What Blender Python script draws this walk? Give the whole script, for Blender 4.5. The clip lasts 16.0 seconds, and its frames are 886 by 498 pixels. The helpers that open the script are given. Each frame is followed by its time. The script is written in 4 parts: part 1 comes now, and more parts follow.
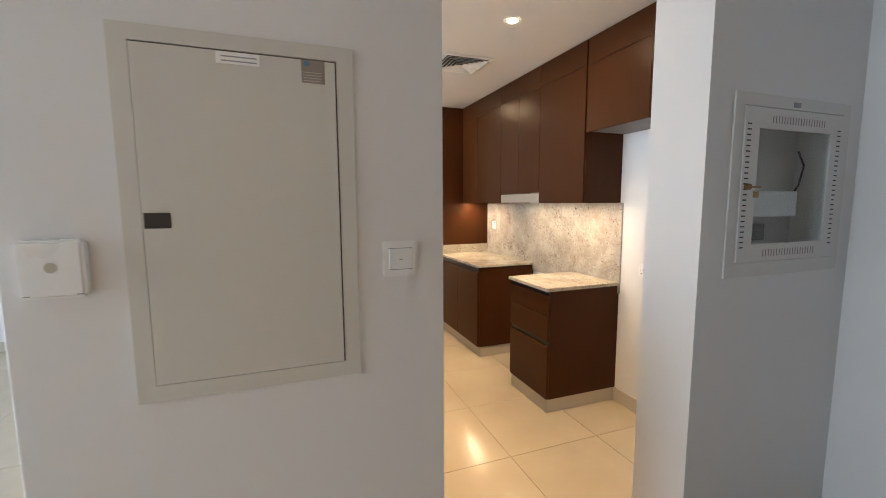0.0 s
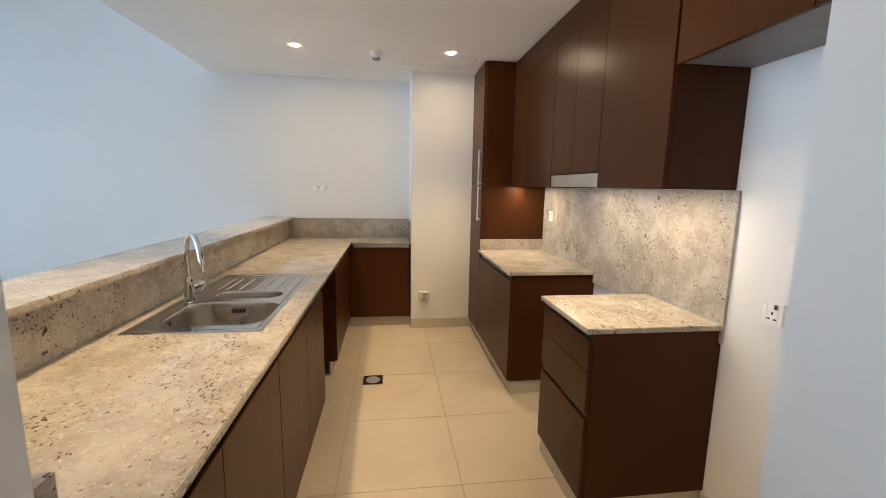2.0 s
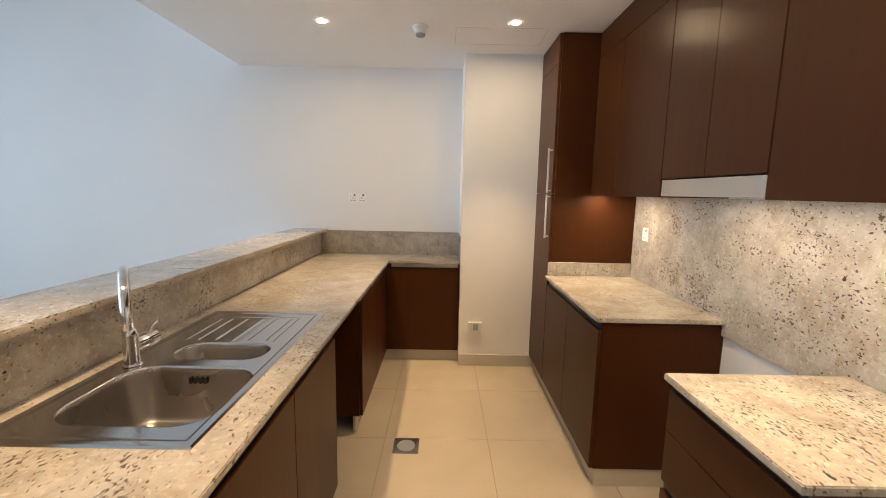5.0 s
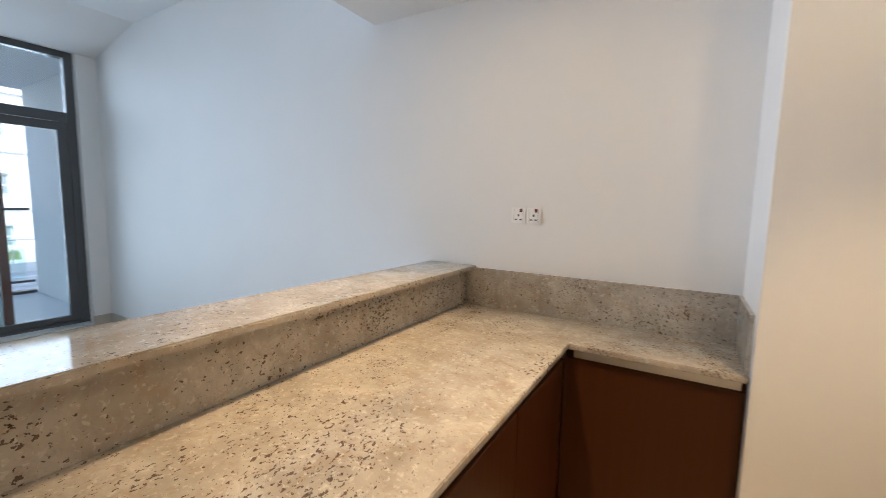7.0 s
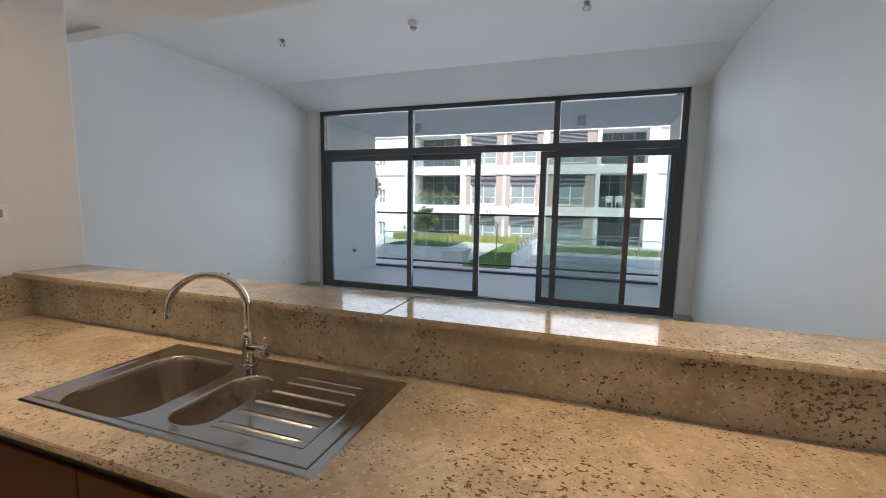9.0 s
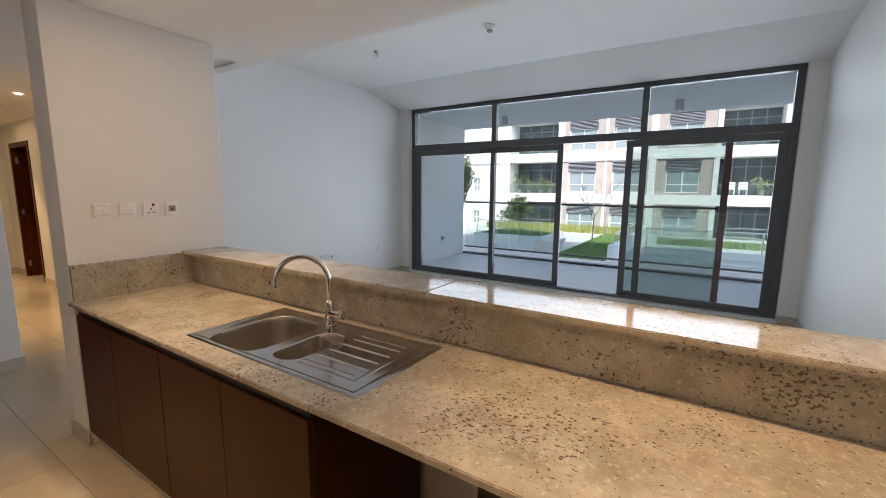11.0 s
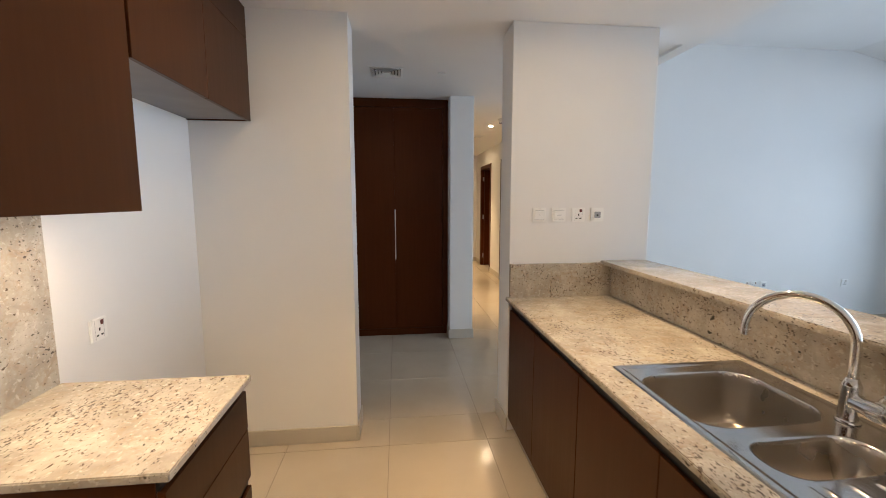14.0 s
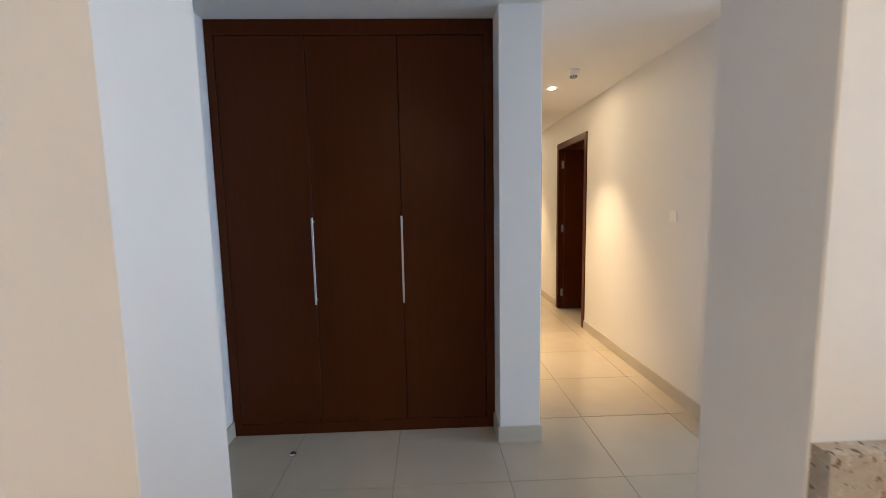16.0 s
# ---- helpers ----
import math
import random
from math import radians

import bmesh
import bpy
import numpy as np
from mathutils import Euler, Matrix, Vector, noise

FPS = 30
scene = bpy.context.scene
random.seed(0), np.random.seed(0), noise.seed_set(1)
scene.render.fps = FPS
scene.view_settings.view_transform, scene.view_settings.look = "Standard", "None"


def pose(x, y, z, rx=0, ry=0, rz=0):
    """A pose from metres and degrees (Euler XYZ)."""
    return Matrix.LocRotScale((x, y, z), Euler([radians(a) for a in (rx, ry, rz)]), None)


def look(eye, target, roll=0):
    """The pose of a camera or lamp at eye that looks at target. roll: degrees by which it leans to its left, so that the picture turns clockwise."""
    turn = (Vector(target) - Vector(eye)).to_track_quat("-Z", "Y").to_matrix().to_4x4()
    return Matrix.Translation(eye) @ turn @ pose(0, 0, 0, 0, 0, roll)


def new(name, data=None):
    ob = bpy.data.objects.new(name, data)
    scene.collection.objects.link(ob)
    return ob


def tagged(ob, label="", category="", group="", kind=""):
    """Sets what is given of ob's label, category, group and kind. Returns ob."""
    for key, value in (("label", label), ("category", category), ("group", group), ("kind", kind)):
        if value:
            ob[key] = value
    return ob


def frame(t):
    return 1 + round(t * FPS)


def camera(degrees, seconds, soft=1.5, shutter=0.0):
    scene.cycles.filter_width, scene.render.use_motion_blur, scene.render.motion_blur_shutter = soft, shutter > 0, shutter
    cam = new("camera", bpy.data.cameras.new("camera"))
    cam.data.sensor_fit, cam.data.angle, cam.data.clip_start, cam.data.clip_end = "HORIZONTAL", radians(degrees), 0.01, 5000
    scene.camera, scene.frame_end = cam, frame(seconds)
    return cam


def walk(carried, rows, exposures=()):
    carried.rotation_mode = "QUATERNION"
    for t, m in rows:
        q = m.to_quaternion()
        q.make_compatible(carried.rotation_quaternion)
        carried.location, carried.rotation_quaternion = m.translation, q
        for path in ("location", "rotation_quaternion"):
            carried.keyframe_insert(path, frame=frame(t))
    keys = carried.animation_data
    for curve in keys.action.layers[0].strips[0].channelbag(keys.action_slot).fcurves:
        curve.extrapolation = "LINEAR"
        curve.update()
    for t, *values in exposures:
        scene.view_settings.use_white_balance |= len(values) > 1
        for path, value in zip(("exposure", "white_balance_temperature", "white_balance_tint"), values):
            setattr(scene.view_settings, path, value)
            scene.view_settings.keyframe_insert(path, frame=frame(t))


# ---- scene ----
cam = camera(94.7, 16.0, soft=0.75, shutter=0.15)
PATH = [
    (0, (-0.337, -0.516, 1.454), (0.351, 1.349, 1.231), -0.3),
    (0.5, (-0.096, -0.291, 1.429), (0.648, 1.549, 1.185), 0.2),
    (1, (0.17, -0.053, 1.42), (0.759, 1.839, 1.151), 0.5),
    (1.5, (0.31, 0.1, 1.428), (0.745, 2.032, 1.144), 0.8),
    (2, (0.441, 0.25, 1.444), (0.697, 2.21, 1.142), 1.0),
    (2.5, (0.511, 0.348, 1.44), (0.651, 2.318, 1.126), 1.1),
    (3, (0.531, 0.372, 1.435), (0.568, 2.345, 1.107), 1.1),
    (5.5, (0.492, 1.382, 1.458), (0.473, 3.367, 1.213), 1.1),
    (6, (0.491, 1.849, 1.456), (0.364, 3.833, 1.239), 1.0),
    (6.5, (0.497, 2.267, 1.445), (0.119, 4.22, 1.239), 1.2),
    (7, (0.435, 2.697, 1.433), (-0.585, 4.403, 1.218), 1.2),
    (7.5, (0.394, 2.898, 1.45), (-1.212, 4.072, 1.244), 1.3),
    (8.2, (0.47, 3.095, 1.465), (-1.517, 3.215, 1.272), 1.1),
    (8.5, (0.526, 3.165, 1.456), (-1.455, 2.977, 1.259), 1.2),
    (9, (0.625, 3.351, 1.473), (-1.256, 2.709, 1.251), 0.9),
    (11.5, (0.817, 3.7, 1.531), (-0.748, 2.489, 1.247), 0.2),
    (12, (0.819, 3.676, 1.513), (-0.506, 2.204, 1.235), -0.3),
    (12.5, (0.807, 3.673, 1.507), (-0.178, 1.954, 1.233), -0.5),
    (13, (0.803, 3.626, 1.5), (0.197, 1.739, 1.23), -0.5),
    (13.5, (0.775, 3.507, 1.491), (0.409, 1.558, 1.231), -0.2),
    (14, (0.722, 3.157, 1.485), (0.499, 1.184, 1.246), 0.0),
    (14.5, (0.661, 2.717, 1.447), (0.51, 0.737, 1.205), -0.0),
    (15, (0.619, 2.186, 1.446), (0.483, 0.204, 1.216), -0.3),
    (15.5, (0.587, 1.711, 1.43), (0.487, -0.274, 1.204), -0.7),
    (16, (0.578, 1.262, 1.442), (0.508, -0.726, 1.229), -1.1),
]
walk(cam, [(t, look(eye, target, roll)) for t, eye, target, roll in PATH],
     exposures=[(0, 1.86, 6150, 10), (1, 2.02, 5650, 8), (1.5, 1.78, 5650, 5), (2.5, 1.46, 5750, 10), (5.5, 1.58, 5950, 10), (6.5, 1.6, 5750, 10), (8, 0.88, 5950, 10), (8.5, 0.76, 6200, 12), (9, 0.84, 6500, 14),
                (11.5, 1.05, 6450, 14), (12.5, 1.18, 6550, 14), (13.5, 1.52, 6250, 12), (14.5, 1.5, 5700, 10), (15, 1.42, 5650, 9), (15.5, 1.42, 5800, 10), (16, 1.78, 5600, 10)])

# ---- world, sun, exposure ----
WARM = (1.0, 0.635, 0.30)
world = bpy.data.worlds.new("world")
scene.world = world
world.use_nodes = True
wn = world.node_tree
sky = wn.nodes.new("ShaderNodeTexSky")
sky.sky_type, sky.sun_disc = "NISHITA", False
sky.sun_elevation, sky.sun_rotation = radians(42), radians(75)
wn.links.new(sky.outputs["Color"], wn.nodes["Background"].inputs["Color"])
wn.nodes["Background"].inputs["Strength"].default_value = 0.15


def lamp(name, kind, m, power, colour, **props):
    data = bpy.data.lights.new(name, kind)
    data.energy, data.color = power, colour
    for key, value in props.items():
        if key == "angle":
            data.angle = value
        elif key == "spot":
            data.spot_size, data.spot_blend = value
        elif key == "spread":
            data.spread = value
        elif key == "soft":
            data.shadow_soft_size = value
        elif key == "size":
            data.shape, data.size, data.size_y = "RECTANGLE", value[0], value[1]
    ob = new(name, data)
    ob.matrix_world = m
    return ob


SUN_FROM = Vector((math.sin(radians(75)), math.cos(radians(75)), math.tan(radians(42))))
lamp("sun", "SUN", look(SUN_FROM * 20, (0, 0, 0)), 2.4, (1.0, 0.95, 0.88), angle=radians(0.6))
# sky light that enters by the balcony opening
lamp("window_daylight", "AREA", look((-5.75, 1.85, 1.6), (0, 1.85, 1.5)), 38, (0.76, 0.875, 1.0), size=(5.2, 2.7), spread=radians(112))
DOWNLIGHTS = [(-0.29, 3.74), (0.93, 3.71), (0.92, 1.70), (-0.30, 1.65)]
for dx, dy in DOWNLIGHTS:
    lamp("downlight_beam", "SPOT", pose(dx, dy, 2.485), 38, WARM, spot=(radians(68), 0.75), soft=0.02)
lamp("downlight_beam", "SPOT", pose(-0.63, -2.72, 2.485), 92, WARM, spot=(radians(74), 1.0), soft=0.03)
lamp("downlight_beam", "SPOT", pose(-0.63, -5.2, 2.485), 92, WARM, spot=(radians(74), 1.0), soft=0.03)
for ux, uy in ((1.58, 3.60), (1.58, 2.02)):
    lamp("under_cabinet_beam", "AREA", pose(ux, uy, 1.452), 1.15, (1.0, 0.70, 0.40), size=(0.03, 0.42))

lamp("hood_beam", "AREA", pose(1.60, 2.617, 1.453), 0.9, (1.0, 0.70, 0.40), size=(0.04, 0.40))


# ---- materials ----
def node_material(name, rough=0.5, metal=0.0, colour=(0.8, 0.8, 0.8)):
    m = bpy.data.materials.new(name)
    m.use_nodes = True
    b = m.node_tree.nodes["Principled BSDF"]
    b.inputs["Roughness"].default_value = rough
    b.inputs["Metallic"].default_value = metal
    b.inputs["Base Color"].default_value = (*colour, 1)
    return m, m.node_tree, b


def position(nt, scale=(1, 1, 1)):
    g = nt.nodes.new("ShaderNodeNewGeometry")
    mp = nt.nodes.new("ShaderNodeMapping")
    mp.inputs["Scale"].default_value = scale
    nt.links.new(g.outputs["Position"], mp.inputs["Vector"])
    return mp.outputs["Vector"]


def noise_tex(nt, vec, scale, detail=3.0, rough=0.5, distort=0.0):
    n = nt.nodes.new("ShaderNodeTexNoise")
    n.inputs["Scale"].default_value, n.inputs["Detail"].default_value = scale, detail
    n.inputs["Roughness"].default_value, n.inputs["Distortion"].default_value = rough, distort
    nt.links.new(vec, n.inputs["Vector"])
    return n.outputs["Fac"]


def ramp(nt, fac, stops):
    r = nt.nodes.new("ShaderNodeValToRGB")
    e = r.color_ramp.elements
    while len(e) < len(stops):
        e.new(0.5)
    for el, (p, c) in zip(e, stops):
        el.position = p
        el.color = (*c, 1) if isinstance(c, tuple) else (c, c, c, 1)
    nt.links.new(fac, r.inputs["Fac"])
    return r.outputs["Color"]


def mix(nt, fac, a, b, mode="MIX"):
    n = nt.nodes.new("ShaderNodeMix")
    n.data_type, n.blend_type = "RGBA", mode
    for sock, v in ((n.inputs["Factor"], fac), (n.inputs["A"], a), (n.inputs["B"], b)):
        if isinstance(v, (int, float)):
            sock.default_value = v
        elif isinstance(v, tuple):
            sock.default_value = (*v, 1)
        else:
            nt.links.new(v, sock)
    return n.outputs["Result"]


def math_node(nt, op, a, b=0.0):
    n = nt.nodes.new("ShaderNodeMath")
    n.operation = op
    for sock, v in ((n.inputs[0], a), (n.inputs[1], b)):
        if isinstance(v, (int, float)):
            sock.default_value = v
        else:
            nt.links.new(v, sock)
    return n.outputs[0]


def bump(nt, b, height, strength, distance):
    n = nt.nodes.new("ShaderNodeBump")
    n.inputs["Strength"].default_value, n.inputs["Distance"].default_value = strength, distance
    nt.links.new(height, n.inputs["Height"])
    nt.links.new(n.outputs["Normal"], b.inputs["Normal"])


def paint(name, a, c, rough=0.6, grain=0.12):
    m, nt, b = node_material(name, rough)
    v = position(nt)
    col = ramp(nt, noise_tex(nt, v, 1.3, 4), [(0.3, a), (0.7, c)])
    nt.links.new(col, b.inputs["Base Color"])
    bump(nt, b, noise_tex(nt, v, 260, 3), grain, 0.001)
    nt.links.new(ramp(nt, noise_tex(nt, v, 7, 4), [(0.3, rough - 0.05), (0.7, rough + 0.05)]), b.inputs["Roughness"])
    return m


WALL = paint("wall_paint", (0.795, 0.795, 0.785), (0.825, 0.82, 0.81), 0.55)
CEIL = paint("ceiling_paint", (0.825, 0.82, 0.81), (0.85, 0.845, 0.835), 0.75)
PLASTIC = paint("white_plastic", (0.87, 0.87, 0.85), (0.89, 0.89, 0.87), 0.3, 0.02)
PANEL = paint("cream_enamel", (0.66, 0.64, 0.58), (0.69, 0.67, 0.61), 0.4, 0.08)
DARK = paint("black_plastic", (0.012, 0.012, 0.013), (0.018, 0.018, 0.02), 0.35, 0.02)
RENDERWHITE = paint("white_render", (0.82, 0.81, 0.79), (0.87, 0.865, 0.85), 0.85, 0.4)
RENDERBROWN = paint("taupe_render", (0.44, 0.37, 0.33), (0.50, 0.43, 0.38), 0.85, 0.4)
BALCFLOOR = paint("balcony_stone", (0.77, 0.77, 0.77), (0.83, 0.83, 0.83), 0.5, 0.2)
GREYALU = paint("grey_aluminium", (0.075, 0.079, 0.084), (0.095, 0.10, 0.105), 0.42, 0.05)
BROWNALU = paint("brown_aluminium", (0.09, 0.04, 0.033), (0.12, 0.05, 0.042), 0.4, 0.05)
SKIRT = paint("beige_skirting", (0.50, 0.46, 0.39), (0.56, 0.52, 0.44), 0.35, 0.06)
GROUT = paint("grey_grout", (0.25, 0.22, 0.18), (0.32, 0.28, 0.23), 0.9, 0.3)
LAMINATE = paint("grey_laminate", (0.18, 0.17, 0.17), (0.22, 0.21, 0.21), 0.5, 0.05)
PAVING = paint("pale_paving", (0.60, 0.57, 0.52), (0.70, 0.67, 0.61), 0.85, 0.4)
BARKBROWN = paint("brown_plastic", (0.13, 0.07, 0.04), (0.17, 0.09, 0.05), 0.45, 0.03)
CASEMETAL = paint("grey_white_enamel", (0.70, 0.69, 0.66), (0.73, 0.72, 0.69), 0.45, 0.05)
REDPLASTIC = paint("dark_red_plastic", (0.10, 0.012, 0.012), (0.13, 0.018, 0.016), 0.35, 0.02)
TAUPE = paint("printed_taupe", (0.27, 0.235, 0.205), (0.31, 0.275, 0.24), 0.5, 0.03)
BLUEINK = paint("blue_ink", (0.10, 0.20, 0.33), (0.13, 0.24, 0.38), 0.5, 0.03)
BLIND = paint("louvre_grey", (0.27, 0.28, 0.31), (0.33, 0.34, 0.37), 0.5, 0.1)


def wood(name, dark, light, scale, gloss):
    m, nt, b = node_material(name, 0.34)
    b.inputs["Specular IOR Level"].default_value = gloss
    v = position(nt, scale)
    grain = noise_tex(nt, v, 1.0, 7, 0.62, 0.6)
    wide = noise_tex(nt, position(nt), 1.6, 3)
    col = ramp(nt, grain, [(0.28, dark), (0.72, light)])
    col = mix(nt, ramp(nt, wide, [(0.35, 0.0), (0.7, 0.35)]), col, tuple(x * 1.25 for x in light))
    nt.links.new(col, b.inputs["Base Color"])
    nt.links.new(ramp(nt, grain, [(0.3, 0.34), (0.7, 0.29)]), b.inputs["Roughness"])
    bump(nt, b, grain, 0.012, 0.001)
    return m


WOOD = wood("dark_veneer", (0.050, 0.0170, 0.0053), (0.060, 0.0210, 0.0070), (45, 45, 1.6), 0.11)
WARDROBE = wood("wardrobe_veneer", (0.058, 0.0138, 0.0034), (0.072, 0.0190, 0.0048), (50, 50, 2.0), 0.10)


def granite(name):
    m, nt, b = node_material(name, 0.12)
    b.inputs["Specular IOR Level"].default_value = 0.4
    v = position(nt)
    cloud = noise_tex(nt, v, 6.0, 6, 0.62, 0.4)
    col = ramp(nt, cloud, [(0.30, (0.33, 0.295, 0.24)), (0.47, (0.425, 0.39, 0.335)), (0.68, (0.56, 0.53, 0.47))])
    # tan drifts, grey crystal patches and pale quartz
    tan = ramp(nt, noise_tex(nt, v, 15, 7, 0.72, 1.2), [(0.50, 0.0), (0.66, 0.6)])
    col = mix(nt, tan, col, (0.38, 0.285, 0.19))
    grey = ramp(nt, noise_tex(nt, v, 42, 6, 0.72, 0.9), [(0.53, 0.0), (0.68, 0.42)])
    col = mix(nt, grey, col, (0.29, 0.265, 0.235))
    quartz = ramp(nt, noise_tex(nt, v, 60, 4, 0.6, 0.5), [(0.57, 0.0), (0.66, 0.6)])
    col = mix(nt, quartz, col, (0.66, 0.63, 0.57))

    def grains(scale, cut, drift_scale, lo, hi, seed, edge=0.018):
        """Ragged dark grains, denser where a slow drift is high."""
        g = nt.nodes.new("ShaderNodeMapping")
        g.inputs["Location"].default_value = (seed, seed * 0.7, seed * 1.3)
        g.inputs["Rotation"].default_value = (0.4, 0.3, 0.5 + seed)
        g.inputs["Scale"].default_value = (1.0, 0.62, 0.8)
        nt.links.new(v, g.inputs["Vector"])
        n = noise_tex(nt, g.outputs["Vector"], scale, 2.5, 0.55, 0.25)
        drift = ramp(nt, noise_tex(nt, g.outputs["Vector"], drift_scale, 3, 0.6), [(lo, 0.0), (hi, 1.0)])
        level = math_node(nt, "SUBTRACT", n, math_node(nt, "SUBTRACT", cut, math_node(nt, "MULTIPLY", drift, 0.135)))
        return ramp(nt, math_node(nt, "MULTIPLY", level, 1.0 / edge), [(0.0, 0.0), (1.0, 1.0)])

    brown = grains(102, 0.720, 4.0, 0.42, 0.66, 3.1)
    col = mix(nt, math_node(nt, "MULTIPLY", brown, 0.88), col, (0.10, 0.064, 0.043))
    fine = grains(125, 0.702, 5.0, 0.44, 0.66, 7.7)
    col = mix(nt, math_node(nt, "MULTIPLY", fine, 0.85), col, (0.075, 0.058, 0.048))
    coarse = grains(50, 0.782, 2.6, 0.42, 0.70, 11.3)
    col = mix(nt, math_node(nt, "MULTIPLY", coarse, 0.92), col, (0.042, 0.040, 0.036))
    nt.links.new(col, b.inputs["Base Color"])
    nt.links.new(ramp(nt, noise_tex(nt, v, 9, 4), [(0.3, 0.04), (0.7, 0.09)]), b.inputs["Roughness"])
    return m


GRANITE = granite("cream_granite")


def tile_material():
    m, nt, b = node_material("porcelain_tile", 0.2)
    v = position(nt)
    info = nt.nodes.new("ShaderNodeObjectInfo")
    col = ramp(nt, noise_tex(nt, v, 2.2, 5, 0.6), [(0.3, (0.50, 0.435, 0.335)), (0.7, (0.56, 0.495, 0.395))])
    fine = ramp(nt, noise_tex(nt, v, 160, 3), [(0.35, (0.92, 0.92, 0.92)), (0.65, (1.0, 1.0, 1.0))])
    col = mix(nt, 1.0, col, fine, "MULTIPLY")
    tone = ramp(nt, info.outputs["Random"], [(0.0, (0.96, 0.96, 0.96)), (1.0, (1.0, 1.0, 1.0))])
    col = mix(nt, 1.0, col, tone, "MULTIPLY")
    nt.links.new(col, b.inputs["Base Color"])
    nt.links.new(ramp(nt, noise_tex(nt, v, 5, 5), [(0.3, 0.14), (0.7, 0.18)]), b.inputs["Roughness"])
    bump(nt, b, noise_tex(nt, v, 30, 2), 0.02, 0.001)
    return m


TILE = tile_material()


def metal(name, colour, rough, stretch):
    m, nt, b = node_material(name, rough, 1.0, colour)
    g = noise_tex(nt, position(nt, stretch), 1.0, 4)
    nt.links.new(ramp(nt, g, [(0.3, rough * 0.8), (0.7, rough * 1.25)]), b.inputs["Roughness"])
    bump(nt, b, g, 0.003, 0.0003)
    return m


STEEL = metal("brushed_steel", (0.56, 0.545, 0.525), 0.16, (60, 6, 60))
# sink steel for the bowls: rougher, their dim warm reflections put into the colour
SHADEDSTEEL = metal("shaded_bowl_steel", (0.45, 0.42, 0.38), 0.30, (3, 3, 3))
SATIN = metal("satin_aluminium", (0.62, 0.62, 0.60), 0.35, (300, 300, 8))
CHROME = metal("chrome", (0.78, 0.78, 0.78), 0.06, (8, 8, 8))
BRASS = metal("aged_brass", (0.35, 0.22, 0.10), 0.35, (80, 80, 80))


def glass(name, tint, gloss):
    m = bpy.data.materials.new(name)
    m.use_nodes = True
    nt = m.node_tree
    nt.nodes.clear()
    out = nt.nodes.new("ShaderNodeOutputMaterial")
    mx = nt.nodes.new("ShaderNodeMixShader")
    tr = nt.nodes.new("ShaderNodeBsdfTransparent")
    gl = nt.nodes.new("ShaderNodeBsdfGlossy")
    lw = nt.nodes.new("ShaderNodeLayerWeight")
    lw.inputs["Blend"].default_value = 0.5
    sheen = math_node(nt, "MULTIPLY_ADD", math_node(nt, "POWER", lw.outputs["Facing"], 5.0), 0.85)
    sheen.node.inputs[2].default_value = gloss
    tr.inputs["Color"].default_value = (*tint, 1)
    gl.inputs["Roughness"].default_value = 0.02
    nt.links.new(sheen, mx.inputs[0])
    nt.links.new(tr.outputs[0], mx.inputs[1])
    nt.links.new(gl.outputs[0], mx.inputs[2])
    nt.links.new(mx.outputs[0], out.inputs["Surface"])
    return m


CLEAR = glass("clear_glass", (0.93, 0.95, 0.95), 0.03)
TINTED = glass("green_tinted_glass", (0.66, 0.725, 0.705), 0.04)
RAILGLASS = glass("balustrade_glass", (0.90, 0.96, 0.945), 0.03)
# one window glass in two tones: recesses darker, sky reflection painted into the pale
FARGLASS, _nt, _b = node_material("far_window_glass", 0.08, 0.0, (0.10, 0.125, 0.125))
SKYSHEENGLASS, _nt, _b = node_material("sky_sheen_glass", 0.06, 0.0, (0.30, 0.36, 0.37))


def glow(name, colour, strength):
    m, nt, b = node_material(name, 0.4)
    b.inputs["Emission Color"].default_value = (*colour, 1)
    b.inputs["Emission Strength"].default_value = strength
    return m


STRIPGLOW = glow("lit_strip", (1.0, 0.74, 0.46), 6.0)
LAMPGLOW = glow("lit_lamp", (1.0, 0.70, 0.38), 260.0)


# ---- building helpers ----
def box(bm, x0, x1, y0, y1, z0, z1):
    vs = [bm.verts.new((x, y, z)) for x in (x0, x1) for y in (y0, y1) for z in (z0, z1)]
    for f in ((0, 1, 3, 2), (4, 6, 7, 5), (0, 4, 5, 1), (2, 3, 7, 6), (0, 2, 6, 4), (1, 5, 7, 3)):
        bm.faces.new([vs[i] for i in f])


def tube(bm, a, b, r0, r1=None, n=20):
    a, b = Vector(a), Vector(b)
    r1 = r0 if r1 is None else r1
    z = (b - a).normalized()
    x = z.orthogonal().normalized()
    y = z.cross(x)
    rings = []
    for p, r in ((a, r0), (b, r1)):
        rings.append([bm.verts.new(p + r * (math.cos(k * math.tau / n) * x + math.sin(k * math.tau / n) * y)) for k in range(n)])
    for k in range(n):
        bm.faces.new((rings[0][k], rings[0][(k + 1) % n], rings[1][(k + 1) % n], rings[1][k]))
    bm.faces.new(rings[0][::-1])
    bm.faces.new(rings[1])


def sweep(bm, points, r, n=16):
    pts = [Vector(p) for p in points]
    rings, x = [], None
    for i, p in enumerate(pts):
        d = (pts[min(i + 1, len(pts) - 1)] - pts[max(i - 1, 0)]).normalized()
        x = d.orthogonal().normalized() if x is None else (x - d * x.dot(d)).normalized()
        y = d.cross(x)
        rings.append([bm.verts.new(p + r * (math.cos(k * math.tau / n) * x + math.sin(k * math.tau / n) * y)) for k in range(n)])
    for a, b in zip(rings, rings[1:]):
        for k in range(n):
            bm.faces.new((a[k], a[(k + 1) % n], b[(k + 1) % n], b[k]))
    bm.faces.new(rings[0][::-1])
    bm.faces.new(rings[-1])


